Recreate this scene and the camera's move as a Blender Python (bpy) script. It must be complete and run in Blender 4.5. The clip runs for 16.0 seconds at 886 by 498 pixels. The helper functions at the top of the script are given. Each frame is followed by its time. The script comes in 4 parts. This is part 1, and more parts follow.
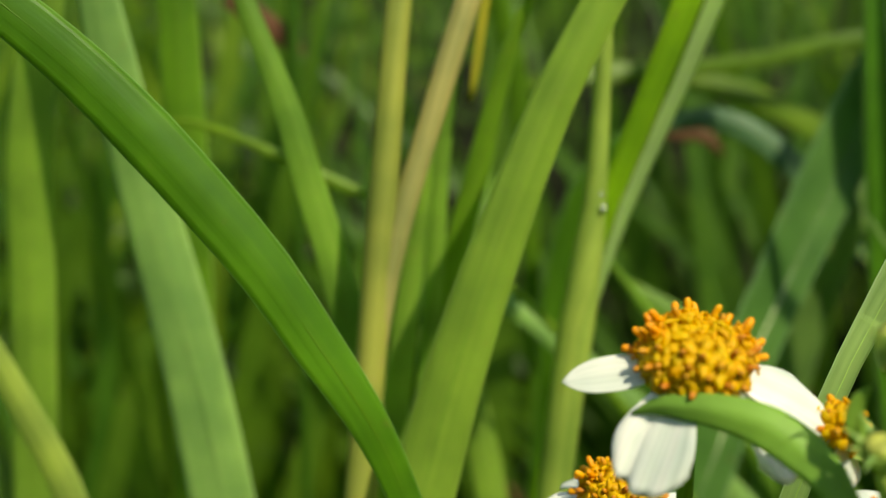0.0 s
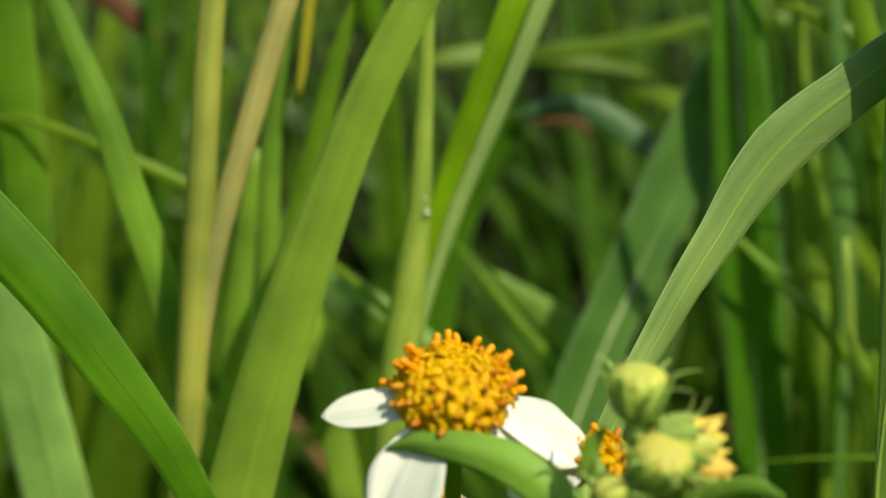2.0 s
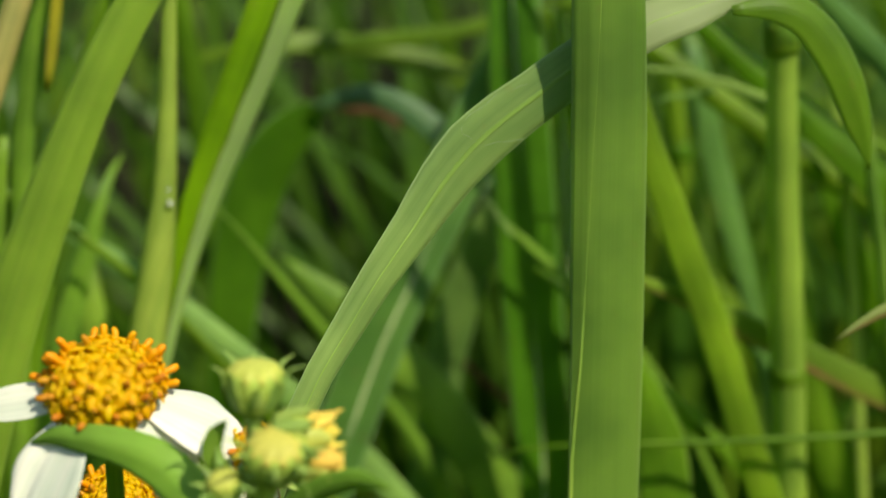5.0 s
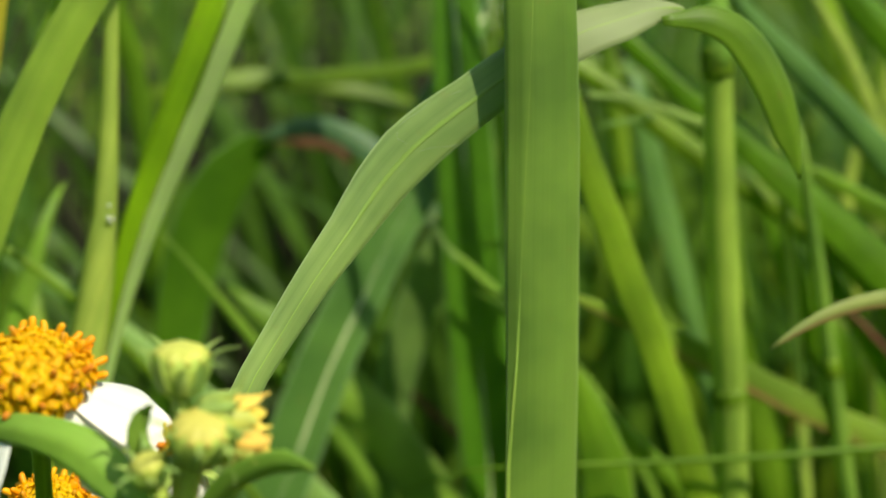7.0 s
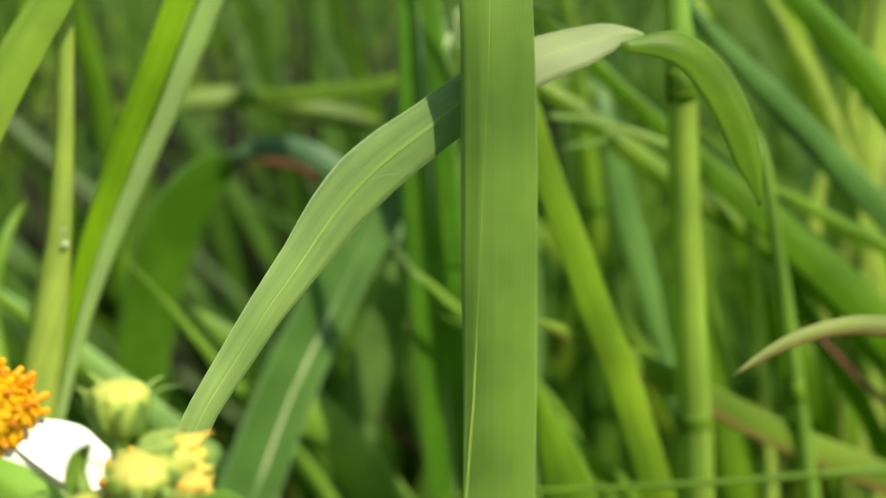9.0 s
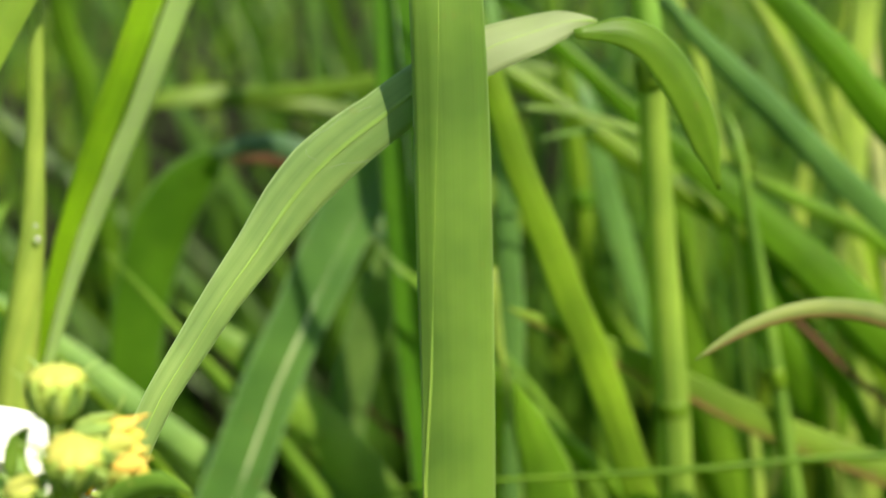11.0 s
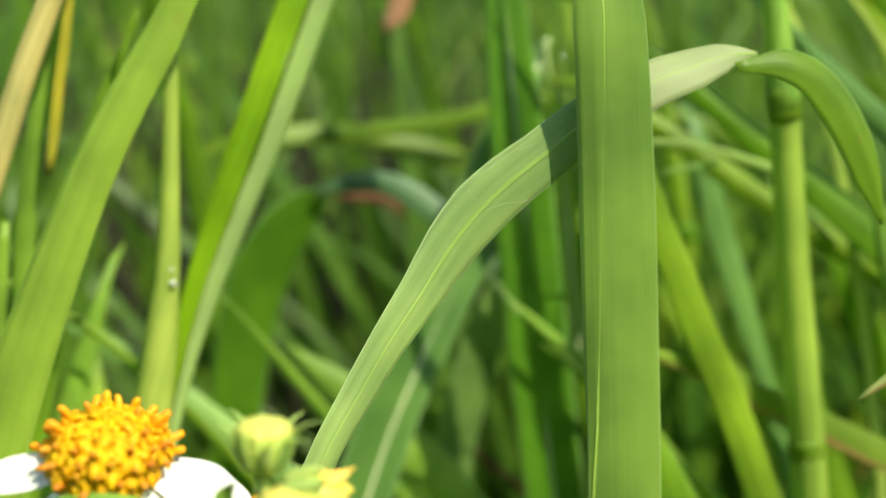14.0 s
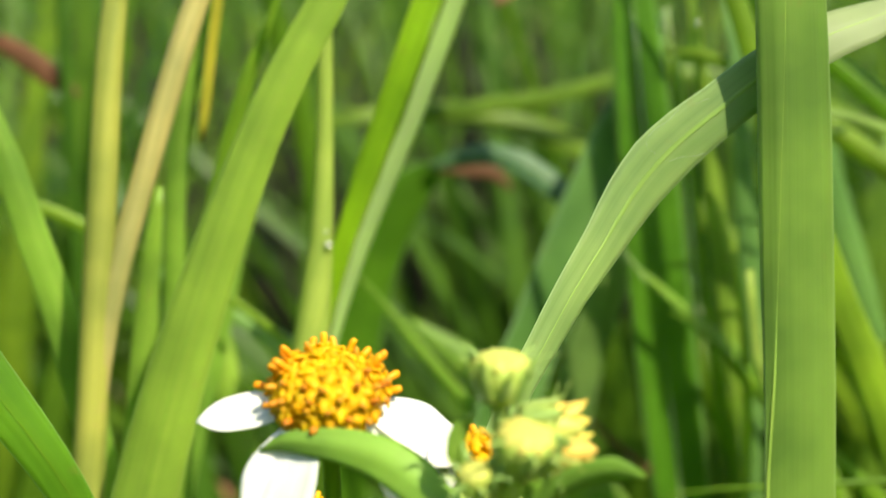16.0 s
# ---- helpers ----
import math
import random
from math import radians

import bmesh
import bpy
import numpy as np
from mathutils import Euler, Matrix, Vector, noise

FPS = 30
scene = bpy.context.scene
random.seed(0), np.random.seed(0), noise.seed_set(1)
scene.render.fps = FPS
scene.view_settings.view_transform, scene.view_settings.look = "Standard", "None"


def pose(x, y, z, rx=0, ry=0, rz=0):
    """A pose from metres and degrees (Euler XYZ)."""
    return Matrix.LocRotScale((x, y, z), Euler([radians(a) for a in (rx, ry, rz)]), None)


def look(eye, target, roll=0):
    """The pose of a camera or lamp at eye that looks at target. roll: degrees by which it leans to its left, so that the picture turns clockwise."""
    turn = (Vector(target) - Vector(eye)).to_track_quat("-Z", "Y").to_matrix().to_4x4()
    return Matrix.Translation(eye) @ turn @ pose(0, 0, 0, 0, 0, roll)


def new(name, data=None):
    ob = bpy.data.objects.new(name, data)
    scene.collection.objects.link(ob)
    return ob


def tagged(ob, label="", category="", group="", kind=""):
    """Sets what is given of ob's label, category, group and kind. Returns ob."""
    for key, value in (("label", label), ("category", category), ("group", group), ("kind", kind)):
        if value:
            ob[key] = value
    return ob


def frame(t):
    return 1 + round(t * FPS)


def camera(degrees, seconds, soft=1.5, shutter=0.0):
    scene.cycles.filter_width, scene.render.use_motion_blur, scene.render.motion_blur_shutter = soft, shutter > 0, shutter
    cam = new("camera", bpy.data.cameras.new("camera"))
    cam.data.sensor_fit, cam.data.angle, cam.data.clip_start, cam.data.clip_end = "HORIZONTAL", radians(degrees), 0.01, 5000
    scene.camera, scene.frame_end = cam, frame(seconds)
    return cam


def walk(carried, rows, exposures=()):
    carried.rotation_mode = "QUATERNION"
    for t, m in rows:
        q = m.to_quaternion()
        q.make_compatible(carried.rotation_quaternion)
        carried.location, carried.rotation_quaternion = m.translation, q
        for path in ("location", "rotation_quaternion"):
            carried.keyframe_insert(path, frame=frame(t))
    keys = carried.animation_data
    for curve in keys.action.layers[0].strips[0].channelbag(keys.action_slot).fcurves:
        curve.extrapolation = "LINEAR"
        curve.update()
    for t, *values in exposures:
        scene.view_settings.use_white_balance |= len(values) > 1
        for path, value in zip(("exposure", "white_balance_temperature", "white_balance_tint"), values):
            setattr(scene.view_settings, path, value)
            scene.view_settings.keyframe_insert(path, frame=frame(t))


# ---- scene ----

from mathutils.bvhtree import BVHTree

# ---- camera ----
SOFT = 1.0
EXPOSURES = ((0, 0.36, 7400, 1), (2, 0.37, 7400, 1), (4.5, 0.35, 7400, 1), (7, 0.58, 7150, 6), (9, 0.83, 7050, 8), (11.5, 1.03, 7050, 8), (16, 1.12, 7050, 9))
cam = camera(40.0, 16.0, soft=SOFT)

# Seconds, eye, yaw, pitch and roll of the camera
PATH = [
    (0, (0.00000, 0.00000, 0.34000), -0.00, -8.00, -0.00),
    (0.5, (0.00361, 0.00071, 0.34221), -0.52, -8.87, -0.10),
    (1, (0.00684, 0.00127, 0.34372), -1.34, -9.49, -0.13),
    (1.5, (0.00996, 0.00167, 0.34449), -2.02, -9.77, -0.09),
    (2, (0.01359, 0.00180, 0.34542), -2.71, -10.12, -0.06),
    (2.5, (0.01809, 0.00191, 0.34647), -2.55, -10.56, -0.32),
    (3, (0.02268, 0.00208, 0.34801), -2.66, -11.12, -0.65),
    (3.5, (0.02626, 0.00190, 0.34925), -3.38, -11.32, -0.63),
    (4, (0.02865, 0.00105, 0.34928), -4.75, -10.77, 0.28),
    (4.5, (0.03062, -0.00016, 0.34823), -5.96, -11.06, 0.82),
    (7, (0.03417, -0.00320, 0.34193), -8.72, -7.95, 1.29),
    (7.5, (0.03444, -0.00275, 0.34098), -9.02, -7.16, 1.10),
    (8, (0.03458, -0.00210, 0.34097), -9.42, -6.71, 1.29),
    (8.5, (0.03533, -0.00135, 0.34253), -9.65, -7.00, 1.36),
    (9, (0.03647, -0.00176, 0.34332), -9.69, -7.40, 1.46),
    (11.5, (0.04315, -0.00409, 0.34182), -8.60, -7.28, 0.24),
    (12, (0.04358, -0.00372, 0.34146), -8.43, -6.85, 0.06),
    (12.5, (0.04288, -0.00308, 0.34152), -8.18, -6.43, -0.12),
    (13, (0.04082, -0.00229, 0.34130), -7.48, -5.91, -0.18),
    (13.5, (0.03667, -0.00097, 0.34231), -6.94, -5.84, -0.40),
    (14, (0.03165, 0.00020, 0.34285), -7.01, -5.87, -0.43),
    (14.5, (0.02693, 0.00080, 0.34281), -6.92, -5.76, -0.46),
    (15, (0.02424, 0.00066, 0.34284), -6.31, -5.99, -0.72),
    (15.5, (0.02089, 0.00030, 0.34161), -5.84, -6.31, -0.70),
    (16, (0.01925, -0.00054, 0.33946), -5.04, -6.11, -0.84),
]
cam.data.dof.use_dof, cam.data.dof.focus_distance, cam.data.dof.aperture_fstop = True, 0.101, 21.0
walk(cam, [(t, pose(*eye, 90 + pitch, -roll, yaw)) for t, eye, yaw, pitch, roll in PATH], exposures=EXPOSURES)

# ---- light ----
SUN_FROM = Vector((0.37, -0.53, 0.763)).normalized()
world = bpy.data.worlds.new("sky")
scene.world = world
world.use_nodes = True
wn = world.node_tree.nodes
sky = wn.new("ShaderNodeTexSky")
sky.sky_type, sky.sun_disc = "NISHITA", False
sky.sun_elevation = math.asin(SUN_FROM.z)
sky.sun_rotation = math.atan2(SUN_FROM.x, SUN_FROM.y)
world.node_tree.links.new(sky.outputs[0], wn["Background"].inputs[0])
wn["Background"].inputs[1].default_value = 0.15
sun = new("sun", bpy.data.lights.new("sun", "SUN"))
sun.data.energy, sun.data.angle, sun.data.color = 4.1, radians(0.6), (1.0, 0.94, 0.82)
sun.matrix_world = look(SUN_FROM, (0, 0, 0))

# ---- materials ----


def material(name):
    m = bpy.data.materials.new(name)
    m.use_nodes = True
    m.node_tree.nodes.clear()
    return m, m.node_tree.nodes, m.node_tree.links


def ramp(nodes, stops):
    r = nodes.new("ShaderNodeValToRGB")
    while len(r.color_ramp.elements) < len(stops):
        r.color_ramp.elements.new(0.5)
    for e, (p, c) in zip(r.color_ramp.elements, stops):
        e.position, e.color = p, (*c, 1)
    return r


def mixed(nodes, links, fac, a, b, blend="MIX"):
    n = nodes.new("ShaderNodeMix")
    n.data_type, n.blend_type = "RGBA", blend
    for s, v in ((0, fac), (6, a), (7, b)):
        if hasattr(v, "is_output"):
            links.new(v, n.inputs[s])
        else:
            n.inputs[s].default_value = v if s == 0 else (*v, 1)
    return n.outputs[2]


def leaf(name, base, glow, edge=None, edge_side=0.0, rough=0.42, through_light=0.58, wear=0.25, spot=(0.30, 0.20, 0.06), grain=(4.5, 0.03), low_edge=False, margin=0.0, band=1.0, faded=None):
    """A thin leaf: striped along its veins (UV in mm: u across, v along), blotched, glossy, with light coming through it."""
    if base[1] > base[0] * 1.15:
        base, glow = (base[0] * 0.96, *base[1:]), (glow[0] * 0.96, *glow[1:])
    m, n, l = material(name)
    uv = n.new("ShaderNodeUVMap")
    stretch = n.new("ShaderNodeMapping")
    stretch.inputs["Scale"].default_value = (*grain, 1)
    l.new(uv.outputs[0], stretch.inputs[0])
    veins = n.new("ShaderNodeTexNoise")
    veins.inputs["Scale"].default_value, veins.inputs["Detail"].default_value = 1.0, 3
    l.new(stretch.outputs[0], veins.inputs["Vector"])
    coord = n.new("ShaderNodeTexCoord")
    blotch = n.new("ShaderNodeTexNoise")
    blotch.inputs["Scale"].default_value, blotch.inputs["Detail"].default_value = 90, 3
    l.new(coord.outputs["Object"], blotch.inputs["Vector"])
    info = n.new("ShaderNodeObjectInfo")
    dark = tuple(c * 0.88 for c in base)
    light = tuple(min(1, c * 1.1) for c in base)
    vr = ramp(n, ((0.32, dark), (0.5, base), (0.68, light)))
    l.new(veins.outputs[0], vr.inputs[0])
    br = ramp(n, ((0.35, (0.72, 0.78, 0.7)), (0.62, (1.12, 1.08, 1.0))))
    l.new(blotch.outputs[0], br.inputs[0])
    col = mixed(n, l, 1.0, vr.outputs[0], br.outputs[0], "MULTIPLY")
    # broad bands between the larger veins
    wide = n.new("ShaderNodeMapping")
    wide.inputs["Scale"].default_value = (grain[0] * 0.24, grain[1] * 0.12, 1)
    l.new(uv.outputs[0], wide.inputs[0])
    bands = n.new("ShaderNodeTexNoise")
    bands.inputs["Scale"].default_value, bands.inputs["Detail"].default_value = 1.0, 2
    l.new(wide.outputs[0], bands.inputs["Vector"])
    wr = ramp(n, ((0.36, (0.84, 0.88, 0.86)), (0.5, (1.0, 1.0, 1.0)), (0.64, (1.16, 1.1, 1.12))))
    l.new(bands.outputs[0], wr.inputs[0])
    col = mixed(n, l, band, col, wr.outputs[0], "MULTIPLY")
    hue = n.new("ShaderNodeHueSaturation")
    mr = n.new("ShaderNodeMapRange")
    mr.inputs[3].default_value, mr.inputs[4].default_value = 0.485, 0.515
    l.new(info.outputs["Random"], mr.inputs[0])
    l.new(mr.outputs[0], hue.inputs["Hue"])
    l.new(col, hue.inputs["Color"])
    col = hue.outputs[0]
    # worn spots
    spots = n.new("ShaderNodeTexNoise")
    spots.inputs["Scale"].default_value, spots.inputs["Detail"].default_value = 420, 4
    l.new(coord.outputs["Object"], spots.inputs["Vector"])
    sr = ramp(n, ((0.66, (0, 0, 0)), (0.74, (wear, wear, wear))))
    l.new(spots.outputs[0], sr.inputs[0])
    col = mixed(n, l, sr.outputs[0], col, spot)
    if edge:
        sep = n.new("ShaderNodeSeparateXYZ")
        second = n.new("ShaderNodeUVMap")
        second.uv_map = "across"
        l.new(second.outputs[0], sep.inputs[0])
        wob = n.new("ShaderNodeMath")
        wob.operation = "MULTIPLY_ADD"
        l.new(blotch.outputs[0], wob.inputs[0])
        wob.inputs[1].default_value = 0.35
        l.new(sep.outputs[0], wob.inputs[2])
        if low_edge:
            turned = n.new("ShaderNodeMath")
            turned.operation = "SUBTRACT"
            turned.inputs[0].default_value = 1.2
            l.new(wob.outputs[0], turned.inputs[1])
            wob = turned
        er = ramp(n, ((edge_side, (0, 0, 0)), (min(1, edge_side + 0.05), (1, 1, 1))))
        l.new(wob.outputs[0], er.inputs[0])
        col = mixed(n, l, er.outputs[0], col, edge)
    if margin:
        # thin pale margins along both edges
        lay = n.new("ShaderNodeUVMap")
        lay.uv_map = "across"
        cut = n.new("ShaderNodeSeparateXYZ")
        l.new(lay.outputs[0], cut.inputs[0])
        off = n.new("ShaderNodeMath")
        off.operation = "SUBTRACT"
        l.new(cut.outputs[0], off.inputs[0])
        off.inputs[1].default_value = 0.5
        size = n.new("ShaderNodeMath")
        size.operation = "ABSOLUTE"
        l.new(off.outputs[0], size.inputs[0])
        rim = n.new("ShaderNodeMapRange")
        rim.inputs[1].default_value, rim.inputs[2].default_value, rim.inputs[4].default_value = 0.468, 0.49, margin
        l.new(size.outputs[0], rim.inputs[0])
        col = mixed(n, l, rim.outputs[0], col, tuple(min(1, 0.12 + c * 1.5) for c in base))
    if faded:
        # bleached tip with sky sheen painted in: its start, end along the leaf, colour
        along = n.new("ShaderNodeUVMap")
        along.uv_map = "across"
        split = n.new("ShaderNodeSeparateXYZ")
        l.new(along.outputs[0], split.inputs[0])
        fade = n.new("ShaderNodeMapRange")
        fade.inputs[1].default_value, fade.inputs[2].default_value, fade.inputs[4].default_value = faded[0], faded[1], 0.85
        l.new(split.outputs[1], fade.inputs[0])
        col = mixed(n, l, fade.outputs[0], col, faded[2])
    p = n.new("ShaderNodeBsdfPrincipled")
    l.new(col, p.inputs["Base Color"])
    p.inputs["Roughness"].default_value = rough
    p.inputs["Specular IOR Level"].default_value = 0.24
    bump = n.new("ShaderNodeBump")
    bump.inputs["Strength"].default_value, bump.inputs["Distance"].default_value = 0.18, 0.0002
    l.new(veins.outputs[0], bump.inputs["Height"])
    l.new(bump.outputs[0], p.inputs["Normal"])
    tr = n.new("ShaderNodeBsdfTranslucent")
    tc = mixed(n, l, 1.0, br.outputs[0], glow, "MULTIPLY")
    l.new(tc, tr.inputs[0])
    mix = n.new("ShaderNodeMixShader")
    mix.inputs[0].default_value = through_light
    l.new(p.outputs[0], mix.inputs[1])
    l.new(tr.outputs[0], mix.inputs[2])
    out = n.new("ShaderNodeOutputMaterial")
    l.new(mix.outputs[0], out.inputs[0])
    return m


LEAF_FRONT = leaf("front_grass", (0.175, 0.27, 0.050), (0.42, 0.64, 0.10), rough=0.5, through_light=0.45, margin=0.35, band=0.4)
LEAF_BENT = leaf("bent_grass", (0.28, 0.385, 0.128), (0.48, 0.68, 0.20), rough=0.5, through_light=0.45, margin=0.6, faded=(0.945, 0.968, (0.30, 0.345, 0.17)))
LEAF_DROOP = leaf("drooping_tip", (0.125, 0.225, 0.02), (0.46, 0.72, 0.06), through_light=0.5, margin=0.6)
LEAF_FRESH = leaf("fresh_grass", (0.228, 0.35, 0.052), (0.58, 0.82, 0.14), through_light=0.5, margin=0.25)
LEAF_PALE = leaf("pale_grass", (0.30, 0.435, 0.125), (0.52, 0.76, 0.18), rough=0.5, through_light=0.45, margin=0.5)
LEAF_GREEN = leaf("green_grass", (0.168, 0.27, 0.022), (0.50, 0.76, 0.08), through_light=0.5, margin=0.7)
LEAF_DEEP = leaf("deep_green_grass", (0.105, 0.22, 0.0122), (0.40, 0.70, 0.05), through_light=0.5, margin=0.5)
LEAF_BLUE = leaf("blue_green_grass", (0.15, 0.262, 0.070), (0.40, 0.64, 0.15), rough=0.4, through_light=0.45, margin=0.9)
LEAF_TEAL = leaf("teal_grass", (0.105, 0.215, 0.048), (0.28, 0.52, 0.10), rough=0.45, through_light=0.4, margin=1.0)
LEAF_UPRIGHT = leaf("upright_deep_grass", (0.088, 0.19, 0.012), (0.28, 0.54, 0.035), through_light=0.4, margin=0.8)
LEAF_DUSK = leaf("dusky_grass", (0.06, 0.14, 0.06), (0.18, 0.36, 0.10), through_light=0.3, margin=0.7)
LEAF_LIME = leaf("lime_grass", (0.235, 0.365, 0.034), (0.58, 0.80, 0.07), rough=0.36, margin=0.5)
# The pale edge colour paints light reflected off one side of the fold
LEAF_SHEEN_SIDE = leaf("sheen_sided_grass", (0.23, 0.37, 0.017), (0.70, 0.90, 0.08), edge=(0.40, 0.50, 0.22), edge_side=0.66)
LEAF_BROWNED = leaf("browned_grass", (0.24, 0.34, 0.0476), (0.55, 0.72, 0.12), edge=(0.42, 0.22, 0.10), edge_side=0.80, low_edge=True, wear=0.7, spot=(0.44, 0.31, 0.14))
LEAF_TAN = leaf("tan_grass_tip", (0.34, 0.40, 0.14), (0.55, 0.62, 0.2), edge=(0.42, 0.22, 0.11), edge_side=0.72, low_edge=True, wear=0.7, spot=(0.44, 0.31, 0.14))
STALK = leaf("yellow_stalk", (0.31, 0.355, 0.075), (0.56, 0.62, 0.12), through_light=0.3, wear=0.5, spot=(0.46, 0.30, 0.14))
STALK_TAN = leaf("tan_stalk", (0.39, 0.36, 0.13), (0.62, 0.56, 0.18), through_light=0.3, wear=0.6, spot=(0.48, 0.31, 0.16))
STALK_LEAF = leaf("yellow_blade", (0.40, 0.48, 0.12), (0.80, 0.90, 0.24), wear=0.4, margin=0.4)
STALK_GREEN = leaf("green_stalk", (0.249, 0.377, 0.0337), (0.568, 0.836, 0.0744), through_light=0.3)
STEM_DEW = leaf("pale_green_stem", (0.27, 0.37, 0.07), (0.52, 0.70, 0.10), through_light=0.3, wear=0.4)
TUBE = leaf("smooth_culm", (0.225, 0.36, 0.058), (0.56, 0.80, 0.09), through_light=0.3, wear=0.05)
FIELD_GREEN = leaf("field_grass", (0.0744, 0.1464, 0.0114), (0.264, 0.456, 0.036), through_light=0.4)
FIELD_FRESH = leaf("field_grass_fresh", (0.1254, 0.2173, 0.01411), (0.3853, 0.5936, 0.05555), through_light=0.4)
FIELD_DEEP = leaf("field_grass_deep", (0.0576, 0.12, 0.0108), (0.192, 0.36, 0.024), through_light=0.4)
STRIP_YELLOW = leaf("yellow_dead_strip", (0.40, 0.37, 0.035), (0.62, 0.58, 0.05), through_light=0.3, wear=0.8, spot=(0.30, 0.17, 0.05))
STRAW = leaf("straw_blade", (0.56, 0.58, 0.26), (0.85, 0.88, 0.42), through_light=0.45, wear=0.4)
LITTER_RED = leaf("reddish_dead_leaf", (0.15, 0.065, 0.032), (0.22, 0.09, 0.035), through_light=0.2, rough=0.7)
STEM_DULL = leaf("dull_green_stem", (0.17, 0.28, 0.045), (0.42, 0.66, 0.08), through_light=0.3)
LITTER = leaf("dead_leaf", (0.20, 0.10, 0.05), (0.30, 0.14, 0.05), through_light=0.15, rough=0.7)
# Near-black colour stands in for the shade inside the hollow
THATCH_SHADE = leaf("shade_dark_thatch", (0.017, 0.019, 0.008), (0.03, 0.035, 0.01), through_light=0.1, rough=0.95)
RIB_GREEN = leaf("green_midrib", (0.40, 0.52, 0.10), (0.60, 0.78, 0.12), through_light=0.3, wear=0)
RIB_SOFT = leaf("soft_midrib", (0.33, 0.46, 0.11), (0.55, 0.76, 0.18), through_light=0.4, wear=0)
# Dark strip colour that paints the shade in a fold
CREASE_SHADE = leaf("crease_shade", (0.05, 0.11, 0.0082), (0.15, 0.3, 0.03), through_light=0.2, wear=0)
RIB = leaf("pale_midrib", (0.62, 0.70, 0.42), (0.70, 0.80, 0.40), through_light=0.2, wear=0)
HERB = leaf("herb_leaf", (0.25, 0.38, 0.06), (0.55, 0.80, 0.08), rough=0.5, through_light=0.35, grain=(0.5, 0.35))
CALYX = leaf("calyx_green", (0.50, 0.60, 0.12), (0.66, 0.80, 0.2), through_light=0.3, wear=0.1)
BRACT = leaf("bract_green", (0.42, 0.55, 0.16), (0.66, 0.80, 0.2), through_light=0.4, wear=0.1)
BUD_TIP = leaf("bud_yellow", (0.64, 0.62, 0.14), (0.85, 0.8, 0.25), through_light=0.3, wear=0)
RAY = leaf("white_petal", (0.84, 0.84, 0.81), (0.9, 0.9, 0.88), through_light=0.25, wear=0, rough=0.55)
FLORET = leaf("yellow_floret", (1.0, 0.62, 0.016), (1.0, 0.66, 0.02), through_light=0.5, wear=0, rough=0.5)
FLORET_RIM = leaf("orange_floret", (1.0, 0.50, 0.008), (1.0, 0.6, 0.015), through_light=0.35, wear=0, rough=0.5)
ANTHER = leaf("brown_anther", (0.62, 0.24, 0.012), (0.55, 0.2, 0.01), through_light=0.15, wear=0)
PETAL_TIP = leaf("orange_petal", (0.95, 0.70, 0.14), (0.92, 0.7, 0.18), through_light=0.3, wear=0)
FLORET_GAP = leaf("floret_base", (1.0, 0.56, 0.012), (1.0, 0.42, 0.01), through_light=0.15, wear=0)
STYLE = leaf("orange_style", (0.95, 0.40, 0.012), (1.0, 0.42, 0.02), through_light=0.25, wear=0)


def soil():
    m, n, l = material("soil")
    coord = n.new("ShaderNodeTexCoord")
    a = n.new("ShaderNodeTexNoise")
    a.inputs["Scale"].default_value, a.inputs["Detail"].default_value = 60, 8
    l.new(coord.outputs["Object"], a.inputs["Vector"])
    r = ramp(n, ((0.3, (0.03, 0.022, 0.012)), (0.48, (0.045, 0.07, 0.018)), (0.66, (0.055, 0.10, 0.018))))
    l.new(a.outputs[0], r.inputs[0])
    p = n.new("ShaderNodeBsdfPrincipled")
    p.inputs["Roughness"].default_value = 0.95
    l.new(r.outputs[0], p.inputs["Base Color"])
    b = n.new("ShaderNodeBump")
    b.inputs["Distance"].default_value = 0.01
    l.new(a.outputs[0], b.inputs["Height"])
    l.new(b.outputs[0], p.inputs["Normal"])
    out = n.new("ShaderNodeOutputMaterial")
    l.new(p.outputs[0], out.inputs[0])
    return m


SOIL = soil()


def water():
    m, n, l = material("water_drop")
    p = n.new("ShaderNodeBsdfPrincipled")
    p.inputs["Roughness"].default_value, p.inputs["IOR"].default_value = 0.1, 1.33
    p.inputs["Base Color"].default_value, p.inputs["Transmission Weight"].default_value = (0.95, 0.97, 0.85, 1), 0.75
    out = n.new("ShaderNodeOutputMaterial")
    l.new(p.outputs[0], out.inputs[0])
    return m


WATER = water()
TRAIL = leaf("dried_trail", (0.45, 0.54, 0.28), (0.6, 0.65, 0.4), through_light=0.2, wear=0)

# ---- makers ----
MM = 0.001


def part(name, mesh, mat, parent=None, label=""):
    """Links a bmesh, or a mesh, as one object."""
    if isinstance(mesh, bmesh.types.BMesh):
        me = bpy.data.meshes.new(name)
        bmesh.ops.recalc_face_normals(mesh, faces=mesh.faces)
        mesh.to_mesh(me)
        mesh.free()
        for f in me.polygons:
            f.use_smooth = True
        for one in mat if isinstance(mat, tuple) else (mat,):
            me.materials.append(one)
    else:
        me = mesh
    ob = new(name, me)
    ob.parent = parent
    if label:
        tagged(ob, label)
    return ob


